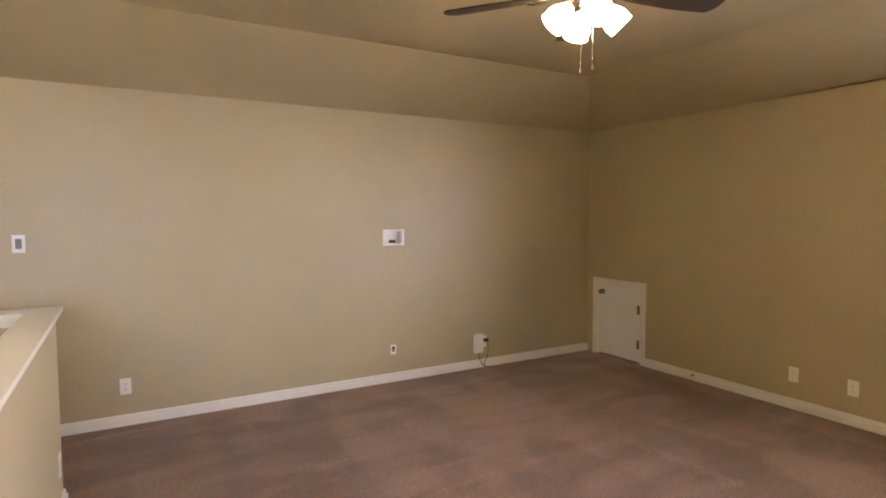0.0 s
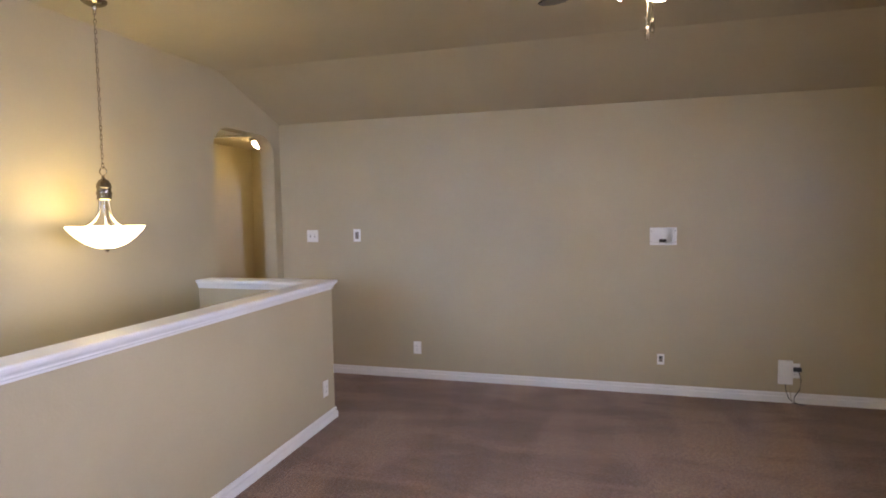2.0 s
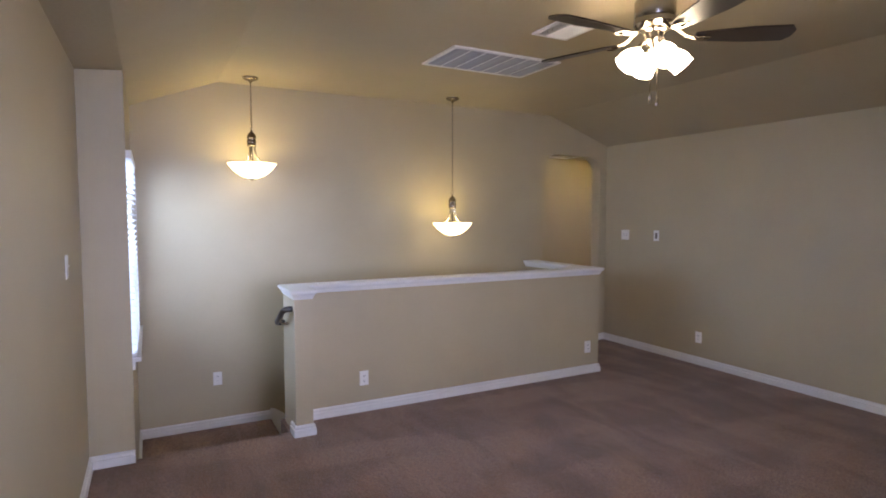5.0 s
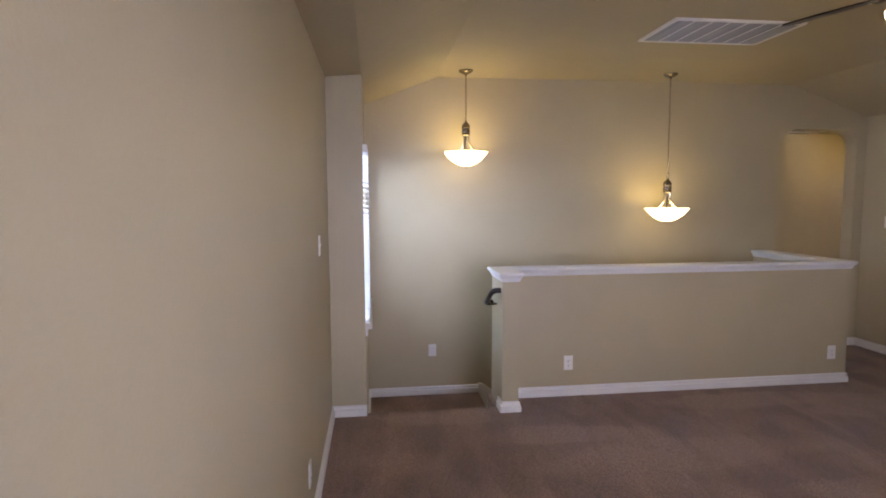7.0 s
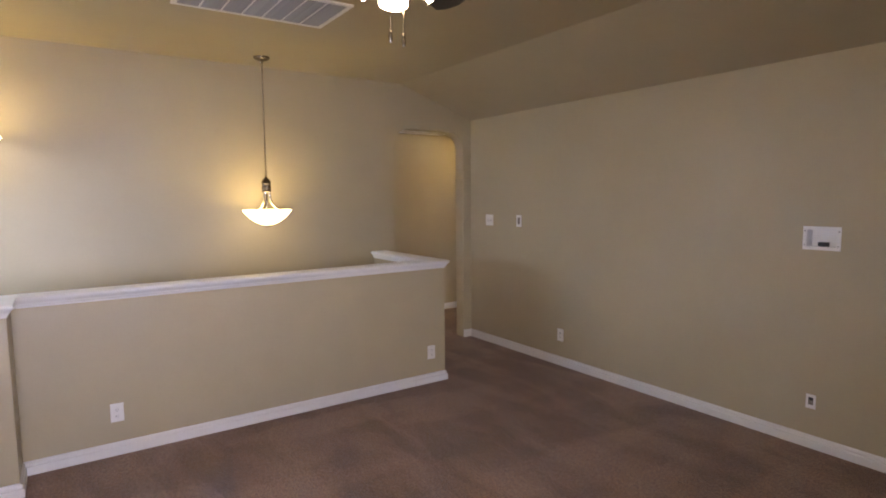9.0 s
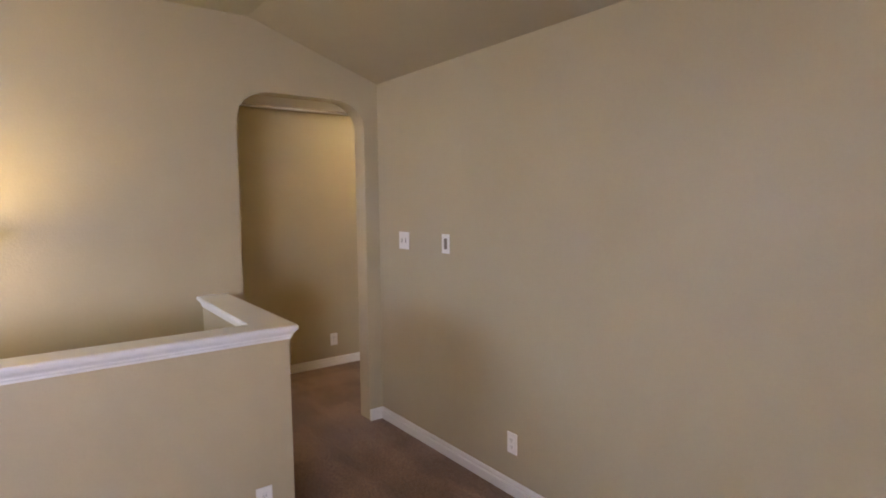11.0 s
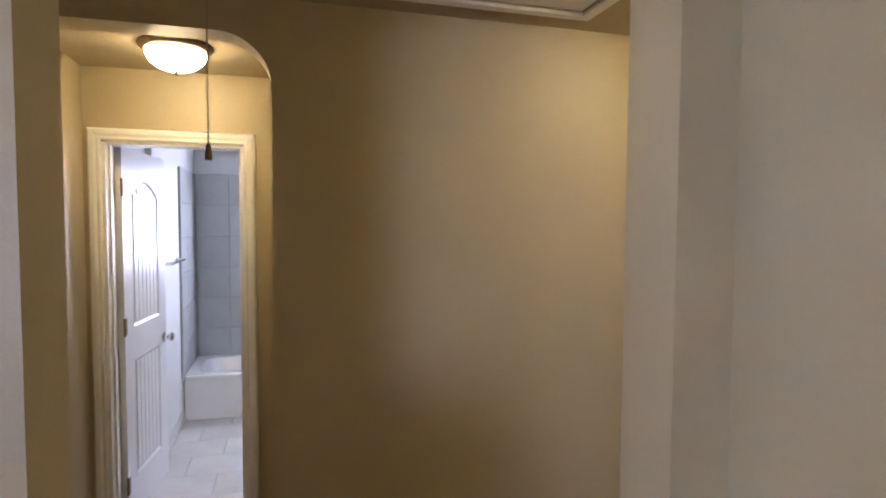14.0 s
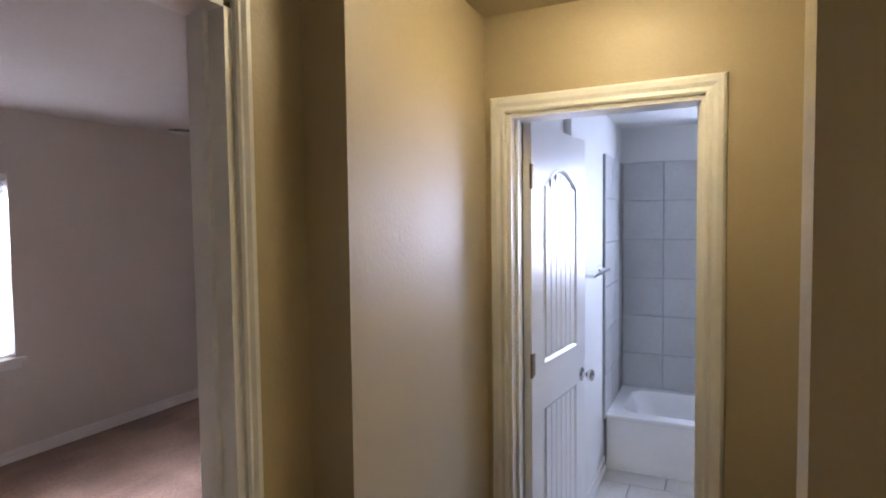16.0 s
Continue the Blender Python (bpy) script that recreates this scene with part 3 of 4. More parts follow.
def window(name, label, u0, u1, z0, z1, to3d, depth, sill_out=0.05, sill=True):
    """A double-hung window; to3d(u, d, z), with d from the room's wall face outwards."""
    w = structure(new(name), label)

    def bx(*bs):
        bm = bmesh.new()
        for a0, d0, c0, a1, d1, c1 in bs:
            vs = [to3d(u, d, z) for u in (a0, a1) for d in (d0, d1) for z in (c0, c1)]
            lo3, hi3 = [min(v[i] for v in vs) for i in range(3)], [max(v[i] for v in vs) for i in range(3)]
            box(bm, *lo3, *hi3)
        return bm
    d0, d1, f = depth - 0.05, depth, 0.04
    zm = (z0 + z1) / 2
    part("window_frame", bx((u0, d0, z0, u0 + f, d1, z1), (u1 - f, d0, z0, u1, d1, z1), (u0 + f, d0, z0, u1 - f, d1, z0 + f), (u0 + f, d0, z1 - f, u1 - f, d1, z1), (u0 + f, d0 + 0.01, zm - 0.02, u1 - f, d1 - 0.01, zm + 0.02)), TRIM, w)
    for a, b in ((z0 + f, zm - 0.02), (zm + 0.02, z1 - f)):
        g = part("pane", bx((u0 + f, d0 + 0.022, a, u1 - f, d0 + 0.026, b)), GLASS, w)
        g.visible_shadow = False
    if sill:
        part("window_sill", bx((u0 - 0.05, -sill_out, z0 - 0.022, u1 + 0.03, 0.0, z0 + 0.003), (u0 + 0.001, 0.0, z0 - 0.001, u1 - 0.001, d0, z0 + 0.003), (u0 - 0.03, -0.016, z0 - 0.075, u1 + 0.03, -0.001, z0 - 0.0225)), TRIM, w)
    return w


def blind(label, u0, u1, z0, z1, to3d, d, tilt, drop=0.0, pitch=0.042):
    """A venetian blind: head rail, slats and bottom rail, cords."""
    b = thing("window_blind", label, "blind")
    c = to3d((u0 + u1) / 2, d, 0)
    b.location = c
    ax = Vector(to3d(1, d, 0)) - Vector(to3d(0, d, 0))
    out = Vector(to3d(0, 1, 0)) - Vector(to3d(0, 0, 0))
    half = (u1 - u0) / 2 - 0.008

    def bar(name, zc, w, h, ang, mat, shared=None):
        ca, sa = math.cos(radians(ang)), math.sin(radians(ang))
        n = out * ca + Vector((0, 0, 1)) * sa
        t = Vector((0, 0, 1)) * ca - out * sa
        bm = bmesh.new()
        vs = [bm.verts.new(ax * i * half + n * j * w / 2 + t * k * h / 2) for i in (-1, 1) for j in (-1, 1) for k in (-1, 1)]
        for q in ((0, 1, 3, 2), (4, 6, 7, 5), (0, 4, 5, 1), (2, 3, 7, 6), (0, 2, 6, 4), (1, 5, 7, 3)):
            bm.faces.new([vs[i] for i in q])
        ob = part(name, bm, mat, b)
        ob.location = (0, 0, zc)
        return ob
    bar("head_rail", z1 - 0.028, 0.05, 0.05, 0, BLIND)
    bar("bottom_rail", z0 + drop + 0.02, 0.045, 0.018, 0, BLIND)
    first, z = None, z1 - 0.075
    while z > z0 + drop + 0.04:
        if first is None:
            first = bar("slat", z, 0.046, 0.0025, tilt, BLIND)
        else:
            o = new("slat", first.data)
            o.parent, o.location = b, (0, 0, z)
        z -= pitch
    for f in (-0.7, 0.7):
        p = ax * half * f - out * 0.024
        part("ladder_cord", tube([(p.x, p.y, z0 + drop + 0.02), (p.x, p.y, z1 - 0.05)], 0.0012, 6), BLIND, b)
    return b


stair_to = lambda u, d, z: (u, YW - d, z)
window("window_1", "white framed stairwell window with a sill", WX0, WX1, WZ0, WZ1, stair_to, 0.22)
blind("white venetian blind half closed in the bright window", WX0, -0.205, WZ0, WZ1, stair_to, -0.008, 12)
# unseen window, its place assumed from the cool light on the half wall
east_to = lambda u, d, z: (XC + d, u, z)
window("window_2", "unseen white framed window, assumed from the cool light", -0.3, 1.0, 0.85, 2.05, east_to, 0.13)
blind("white venetian blind with open slats in the unseen east window", -0.3, 1.0, 0.85, 2.05, east_to, 0.04, 3)
bed_to = lambda u, d, z: (u, -0.88 - d, z)
window("window_3", "white framed bedroom window with a sill", -4.10, -3.3, 0.72, 2.0, bed_to, 0.12)
blind("white venetian blind closed in the bedroom window", -4.10, -3.3, 0.72, 2.0, bed_to, 0.035, 30)
bath_to = lambda u, d, z: (-6.33 - d, u, z)
window("window_4", "white framed bathroom window above the bathtub", BY0, BY1, BZ0, BZ1, bath_to, 0.12, sill=False)
# unseen window, added so that daylight fills the far bedroom
nb_to = lambda u, d, z: (-0.9 + d, u, z)
window("window_5", "unseen white framed window added to light the far bedroom", 7.7, 8.9, 0.8, 2.0, nb_to, 0.1)

# ---- lamps ----


def pendant(x, y, zb, ceiling, label):
    """A bowl on three curved arms under a turned fitting, a chain and a canopy. zb: underside of the bowl."""
    p = thing("pendant_lamp", label, "lamp", x, y, zb, "pendants over the stairs")
    S = 0.85
    prof = [(0, 0.018), (0.05, 0.022), (0.11, 0.044), (0.17, 0.082), (0.215, 0.122), (0.232, 0.138), (0.236, 0.136), (0.22, 0.116), (0.175, 0.072), (0.115, 0.034), (0.05, 0.012), (0, 0.008)]
    part("glass_bowl", lathe([(r_ * S, z_) for r_, z_ in prof], 40), BOWL, p, "lit white glass bowl", True)
    part("finial", lathe([(0, -0.012), (0.008, -0.008), (0.012, 0.0), (0.022, 0.006), (0.024, 0.012), (0, 0.014)], 20), NICKEL, p, "", True)
    for k in range(3):
        a = radians(90 + 120 * k)
        pts = []
        for i in range(13):
            f = i / 12
            r = 0.024 + 0.156 * (1 - math.cos(math.pi / 2 * f)) ** 1.25
            pts.append((r * math.cos(a), r * math.sin(a), 0.305 - 0.18 * math.sin(math.pi / 2 * f) ** 0.9))
        part("arm", tube(pts, 0.0075, 8), NICKEL, p, "", True)
    part("stem", tube([(0, 0, 0.02), (0, 0, 0.30)], 0.009, 10), NICKEL, p, "", True)
    part("fitting", lathe([(0, 0.285), (0.034, 0.285), (0.04, 0.292), (0.037, 0.30), (0.037, 0.315), (0.041, 0.32), (0.041, 0.332), (0.036, 0.336), (0.036, 0.352), (0.040, 0.357), (0.038, 0.375), (0.026, 0.398), (0.01, 0.408), (0.008, 0.425), (0, 0.425)], 28), AGED, p, "ringed brushed nickel fitting", True)
    ring = [(0.024 * math.cos(2 * math.pi * k / 20), 0, 0.448 + 0.024 * math.sin(2 * math.pi * k / 20)) for k in range(21)]
    part("loop", tube(ring, 0.0035, 8), NICKEL, p)
    top = ceiling - zb
    part("canopy", lathe([(0, top), (0.066, top), (0.066, top - 0.008), (0.058, top - 0.018), (0.034, top - 0.03), (0.012, top - 0.036), (0.008, top - 0.05), (0, top - 0.05)], 32), AGED, p, "brushed nickel ceiling canopy", True)
    n = int((top - 0.05 - 0.47) / 0.026)
    pitch = (top - 0.05 - 0.468) / n
    link = None
    for k in range(n):
        zc = 0.468 + pitch * (k + 0.5)
        if link is None:
            loop = [(0.0065 * math.cos(2 * math.pi * i / 12), 0, (pitch * 0.62) * math.sin(2 * math.pi * i / 12)) for i in range(13)]
            link = part("chain_link", tube(loop, 0.0020, 5), AGED, p)
            o = link
        else:
            o = new("chain_link", link.data)
            o.parent = p
        o.location = (0, 0, zc)
        o.rotation_euler = (0, 0, radians(90 * (k % 2) + 20))
    part("lamp_wire", tube([(0.002, 0.002, 0.42), (0.003, -0.002, (top + 0.42) / 2), (0.002, 0.002, top - 0.045)], 0.0022, 6), CORD, p)
    return p


pendant(-1.20, 0.03, 1.908, 2.78, "bowl pendant lamp, lit, on a short nickel chain")
pendant(-1.15, 1.975, 1.383, 2.78, "bowl pendant lamp, lit, on a long nickel chain")


def blade_mesh(r0, r1):
    bm = bmesh.new()
    out = []
    n = 16
    for i in range(n + 1):
        f = i / n
        w = 0.038 + 0.036 * min(1, f * 1.7) ** 0.8
        if f > 0.95:
            w *= math.sqrt(max(0.12, 1 - ((f - 0.95) / 0.05) ** 2 * 0.8))
        out.append((r0 + (r1 - r0) * f, w))
    outline = [(r, w) for r, w in out] + [(r, -w) for r, w in reversed(out)]
    return prism(outline, lambda u, v, d: (u, v, d), -0.004, 0.004, bm)


def ceiling_fan(x, y, ceiling, turn, label, mat=None, r1=0.68, shades=4, shade_turn=65, glass=None):
    fan = thing("ceiling_fan", label, "ceiling fan", x, y, ceiling)
    part("canopy", lathe([(0, 0), (0.075, 0), (0.078, -0.012), (0.066, -0.03), (0.05, -0.045), (0.03, -0.052), (0, -0.052)], 36), NICKEL, fan, "", True)
    part("motor_housing", lathe([(0, -0.045), (0.05, -0.045), (0.098, -0.052), (0.104, -0.066), (0.104, -0.14), (0.100, -0.148), (0.108, -0.156), (0.108, -0.182), (0.094, -0.198), (0.08, -0.206), (0, -0.206)], 40), NICKEL, fan, "polished nickel motor housing", True)
    part("switch_housing", lathe([(0, -0.2), (0.062, -0.2), (0.066, -0.212), (0.054, -0.222), (0.05, -0.25), (0.056, -0.26), (0.05, -0.275), (0.03, -0.29), (0.018, -0.31), (0, -0.312)], 32), NICKEL, fan, "", True)
    first = None
    for k in range(5):
        m = pose(0, 0, -0.245, 0, 0, turn + 72 * k)
        tilt = pose(0, 0, 0, -11, 0, 0)
        if first is None:
            bl = part("blade", blade_mesh(0.20, r1), mat or BLADE, fan, "dark wooden blade")
            ir = bmesh.new()
            tube([(0.085, 0, 0.052), (0.12, 0, 0.03), (0.155, 0, 0.004), (0.19, 0, -0.008), (0.235, 0, -0.011)], [0.016, 0.014, 0.016, 0.024, 0.020], 10, ir, 0.45)
            for sgn in (-1, 1):
                tube([(0.165, 0, -0.004), (0.20, 0.024 * sgn, -0.009), (0.25, 0.026 * sgn, -0.011), (0.275, 0.012 * sgn, -0.011)], [0.010, 0.010, 0.009, 0.006], 8, ir, 0.6)
            iron = part("blade_iron", ir, NICKEL, fan, "curved nickel bracket", True)
            first = (bl, iron)
        else:
            bl, iron = new("blade", first[0].data), new("blade_iron", first[1].data)
            bl.parent = iron.parent = fan
            bl["label"], iron["label"] = "dark wooden blade", "curved nickel bracket"
        bl.matrix_local = m @ tilt
        iron.matrix_local = m
    prof = [(r_ * 0.84, z_ * 0.86) for r_, z_ in [(0.022, 0.03), (0.03, 0.02), (0.045, 0.0), (0.062, -0.03), (0.070, -0.062), (0.066, -0.092), (0.070, -0.104), (0.064, -0.104), (0.060, -0.092), (0.064, -0.062), (0.056, -0.03), (0.04, -0.002), (0.024, 0.016)]]
    g = None
    for k in range(shades):
        a = shade_turn + 360 / shades * k
        m = pose(0, 0, -0.345, 0, 0, a) @ pose(0.094, 0, 0.016, 0, -46, 0)
        pts = [(0.02, 0, -0.272), (0.05, 0, -0.268), (0.075, 0, -0.285), (0.088, 0, -0.318)]
        c, s_ = math.cos(radians(a)), math.sin(radians(a))
        part("lamp_arm", tube([(c * p[0], s_ * p[0], p[2]) for p in pts], 0.01, 8), NICKEL, fan, "", True)
        if g is None:
            g = part("glass_shade", lathe(prof, 28), glass or SHADE, fan, "frosted bell shade", True)
            o = g
        else:
            o = new("glass_shade", g.data)
            o.parent, o["label"] = fan, "frosted bell shade"
        o.matrix_local = m
        bu = part("light_bulb", lathe([(0, -0.09), (0.018, -0.084), (0.026, -0.066), (0.022, -0.04), (0.012, -0.02), (0.012, 0.01), (0, 0.012)], 16), glass or SHADE, fan, "", True)
        bu.matrix_local = m
    return fan


fan = ceiling_fan(1.745, 1.602, 2.78, 199, "five-blade nickel ceiling fan with lit bell shades")
for dx, dy, end in ((-0.006, 0.032, 2.205), (0.006, -0.032, 2.21)):
    z = end - 2.78
    part("pull_chain", tube([(dx, dy, -0.29), (dx, dy, z + 0.03)], 0.0022, 6), NICKEL, fan)
    part("chain_pull", lathe([(0, z - 0.02), (0.006, z - 0.016), (0.0085, z), (0.006, z + 0.02), (0.003, z + 0.032), (0, z + 0.034)], 12, m=pose(dx, dy, 0)), NICKEL, fan, "small turned metal pull", True)
ceiling_fan(-4.78, 0.99, 2.45, 30, "five-blade ceiling fan in the bedroom, unlit", glass=PLATE)
ceiling_fan(-2.75, 7.8, 2.5, 30, "ceiling fan with lit shades in the far bedroom")


def dome_lamp(x, y, z, label, glass):
    d = thing("flush_ceiling_lamp", label, "lamp", x, y, z)
    d.scale = (0.8, 0.8, 0.8)
    part("base_ring", lathe([(0, 0), (0.185, 0), (0.19, -0.012), (0.178, -0.026), (0.165, -0.034), (0.15, -0.036), (0.15, -0.03), (0, -0.03)], 40), BRONZE, d, "bronze metal base ring", True)
    part("glass_dome", lathe([(0.152, -0.034), (0.150, -0.06), (0.132, -0.09), (0.10, -0.116), (0.055, -0.134), (0, -0.141), (0, -0.137), (0.053, -0.13), (0.097, -0.112), (0.128, -0.087), (0.146, -0.058), (0.148, -0.034)], 40), glass, d, "lit white glass dome", True)
    part("finial", lathe([(0, -0.165), (0.007, -0.16), (0.012, -0.152), (0.008, -0.144), (0.018, -0.139), (0, -0.136)], 16), BRONZE, d, "", True)
    return d


dome_lamp(-3.408, 3.246, 2.378, "lit flush dome lamp on the vestibule ceiling", DOME)
dome_lamp(-2.25, 5.25, CC, "lit flush dome lamp on the corridor ceiling", DIM_DOME)

# ---- vents and hatch ----
v = thing("return_air_grille", "white framed return air grille with grey mesh", "vent", 0.163, 1.597, 2.78)
gx, gy, fz = 0.263, 0.465, 0.028
part("frame", boxes((-gx, -gy, -0.014, -gx + fz, gy, -0.001), (gx - fz, -gy, -0.014, gx, gy, -0.001), (-gx + fz, -gy, -0.014, gx - fz, -gy + fz, -0.001), (-gx + fz, gy - fz, -0.014, gx - fz, gy, -0.001)), TRIM, v)
part("backing", boxes((-gx + fz, -gy + fz, -0.004, gx - fz, gy - fz, -0.001)), GRILLE, v)
for k in range(1, 7):
    yk = -gy + fz + (2 * gy - 2 * fz) * k / 7
    part("crossbar", boxes((-gx + fz, yk - 0.005, -0.013, gx - fz, yk + 0.005, -0.004)), TRIM, v)
slat = None
for k in range(38):
    xk = -gx + fz + 0.006 + (2 * gx - 2 * fz - 0.012) * k / 37
    if slat is None:
        slat = part("louver", prism([(-0.0055, -0.011), (0.0035, -0.004), (0.0045, -0.005), (-0.0045, -0.012)], lambda u, w, d: (u, d, w), -gy + fz, gy - fz), GRILLE, v)
        o = slat
    else:
        o = new("louver", slat.data)
        o.parent = v
    o.location = (xk, 0, 0)

v = thing("supply_register", "small white ceiling register with louvers", "vent", 1.02, 1.588, 2.78)
q = 0.14
part("frame", boxes((-q, -q, -0.012, -q + 0.026, q, -0.001), (q - 0.026, -q, -0.012, q, q, -0.001), (-q + 0.026, -q, -0.012, q - 0.026, -q + 0.026, -0.001), (-q + 0.026, q - 0.026, -0.012, q - 0.026, q, -0.001)), TRIM, v)
# black sheet in place of the duct, painted for its shade behind the louvers
part("backing", boxes((-q + 0.026, -q + 0.026, -0.003, q - 0.026, q - 0.026, -0.001)), DARK, v)
part("divider", boxes((-q + 0.026, -0.045, -0.014, q - 0.026, -0.036, -0.003)), TRIM, v)
for k in range(14):
    xk = -q + 0.036 + 0.016 * k
    part("louver", prism([(-0.005, -0.014), (0.004, -0.004), (0.005, -0.005), (-0.004, -0.015)], lambda u, w, d: (u + xk, d, w), -0.035, q - 0.028), TRIM, v)
for k in range(4):
    yk = -q + 0.034 + 0.0155 * k
    part("louver", prism([(-0.005, -0.014), (0.004, -0.004), (0.005, -0.005), (-0.004, -0.015)], lambda u, w, d: (d, u + yk, w), -q + 0.028, q - 0.028), TRIM, v)

hatch = thing("attic_hatch", "white pull-down attic stair hatch in the ceiling", "hatch", (HX0 + HX1) / 2, (HY0 + HY1) / 2, CC)
hx, hy = (HX1 - HX0) / 2, (HY1 - HY0) / 2
part("panel", boxes((-hx + 0.012, -hy + 0.012, 0.003, hx - 0.012, hy - 0.012, 0.03)), TRIM, hatch)
# solid black block, gives the gap round the panel its shade
part("shaft_shade", boxes((-hx, -hy, 0.03, hx, hy, 0.05)), DARK, hatch)
part("trim_frame", sweep([(-hx, -hy), (-hx, hy), (hx, hy), (hx, -hy)], [(-0.0, 0), (-0.05, 0), (-0.05, -0.010), (-0.02, -0.014), (0.0, -0.012)], lambda x, y, h: (x, y, h), closed=True), TRIM, hatch)
cx, cy = -2.234 - (HX0 + HX1) / 2, 3.519 - (HY0 + HY1) / 2
part("pull_cord", tube([(cx, cy, 0.01), (cx, cy, -0.645)], 0.0019, 6), CORD, hatch)
part("cord_pull", lathe([(0, -0.682), (0.0085, -0.682), (0.009, -0.676), (0.0078, -0.664), (0.006, -0.652), (0.004, -0.643), (0, -0.640)], 14, m=pose(cx, cy, 0)), PULL, hatch, "brown bell-shaped cord pull", True)

# ---- wall plates ----


def on_wall(ob, x, y, z, rz):
    ob.matrix_world = pose(x, y, z, 0, 0, rz)
    return ob


def plate_bm(w, h, t=0.006):
    return box(bmesh.new(), -w / 2, -t, -h / 2, w / 2, 0.002, h / 2, bevel=0.002)


def outlet(x, y, z, rz):
    """A duplex outlet; its own front looks to -y."""
    o = thing("wall_outlet", "white duplex outlet with its cover plate", "outlet", group="wall outlets")
    part("cover_plate", plate_bm(0.074, 0.118), PLATE, o)
    for s_ in (-1, 1):
        r = part("receptacle", box(bmesh.new(), -0.017, -0.0085, s_ * 0.0195 - 0.014, 0.017, -0.005, s_ * 0.0195 + 0.014, bevel=0.0015), PLATE, o)
        # raised black blocks, drawn for the shade inside the slots
        part("slot_shade", boxes((-0.008, -0.0092, s_ * 0.0195 - 0.004, -0.0055, -0.0084, s_ * 0.0195 + 0.006), (0.0055, -0.0092, s_ * 0.0195 - 0.004, 0.008, -0.0084, s_ * 0.0195 + 0.005), (-0.002, -0.0092, s_ * 0.0195 - 0.0105, 0.002, -0.0084, s_ * 0.0195 - 0.007)), DARK, r)
    part("screw", lathe([(0, -0.001), (0.003, -0.0005), (0.003, 0.001), (0, 0.001)], 10, m=pose(0, -0.0065, 0, 90)), PLATE, o)
    return on_wall(o, x, y, z, rz)


outlet(-0.10, YA, 0.292, 0)
outlet(-0.405, 0.747, 0.274, 90)
outlet(-0.405, 3.13, 0.268, 90)
outlet(XB, -0.261, 0.118, 90)
outlet(XC, 2.131, 0.275, -90)
outlet(XC, 1.711, 0.275, -90)
outlet(XD, 4.715, 0.262, 90)
outlet(3.075, YA, 0.262, 0)
outlet(1.28, YS, 0.30, 180)

sw = thing("light_switch", "white double light switch plate", "switch")
part("cover_plate", plate_bm(0.120, 0.118), PLATE, sw)
for dx in (-0.023, 0.023):
    # grey block on the plate, drawn for the shade round the toggle
    part("toggle_slot_shade", boxes((dx - 0.006, -0.0075, -0.013, dx + 0.006, -0.0055, 0.013)), GREYP, sw)
    part("toggle", prism([(-0.0065, -0.004), (-0.016, 0.006), (-0.0165, 0.010), (-0.0065, 0.006)], lambda u, w, d: (d, u, w), dx - 0.004, dx + 0.004), PLATE, sw)
    for dz in (-0.030, 0.030):
        part("screw", lathe([(0, -0.001), (0.003, -0.0005), (0.003, 0.001), (0, 0.001)], 10, m=pose(dx, -0.0065, dz, 90)), PLATE, sw)
on_wall(sw, -1.172, YA, 1.359, 0)
sw = thing("light_switch", "white single light switch on the tan wall", "switch")
part("cover_plate", plate_bm(0.072, 0.118), PLATE, sw)
part("toggle", prism([(-0.0065, -0.004), (-0.016, 0.006), (-0.0165, 0.010), (-0.0065, 0.006)], lambda u, w, d: (d, u, w), -0.004, 0.004), PLATE, sw)
on_wall(sw, 0.53, YS, 1.346, 180)

th = thing("wall_control", "white plate with a dark open insert", "wall plate")
part("cover_plate", boxes((-0.036, -0.007, -0.060, -0.0185, 0.0, 0.060), (0.0185, -0.007, -0.060, 0.036, 0.0, 0.060), (-0.0185, -0.007, -0.060, 0.0185, 0.0, -0.034), (-0.0185, -0.007, 0.034, 0.0185, 0.0, 0.060)), PLATE, th)
part("insert", boxes((-0.0185, -0.003, -0.034, 0.0185, -0.0005, 0.034)), GREYP, th)
part("rib", boxes((-0.012, -0.005, -0.028, 0.012, -0.003, 0.016)), GREYP, th)
on_wall(th, -0.694, YA, 1.363, 0)

jk = thing("cable_bracket", "open low-voltage bracket with flat dark pieces for its cavity's shade", "wall plate")
part("bracket", boxes((-0.028, -0.004, -0.045, -0.015, 0, 0.045), (0.015, -0.004, -0.045, 0.028, 0, 0.045), (-0.015, -0.004, -0.045, 0.015, 0, -0.022), (-0.015, -0.004, 0.028, 0.015, 0, 0.045)), PLATE, jk)
# no recess is cut, the two flat pieces carry the opening's shade as colour
part("cavity", boxes((-0.015, -0.002, -0.022, 0.015, -0.0005, 0.028)), GREYP, jk)
part("cable_hole_shade", boxes((-0.013, -0.003, 0.008, 0.013, -0.002, 0.026)), DARK, jk)
on_wall(jk, 2.07, YA, 0.30, 0)

mb = thing("recessed_media_box", "white recessed media box set into the wall", "wall box", 2.0815, YA, 1.3435)
w2, h2, i2, k2 = 0.105, 0.073, 0.083, 0.053
part("flange", boxes((-w2, -0.006, -h2, -i2, 0.001, h2), (i2, -0.006, -h2, w2, 0.001, h2), (-i2, -0.006, -h2, i2, 0.001, -k2), (-i2, -0.006, k2, i2, 0.001, h2)), PLATE, mb)
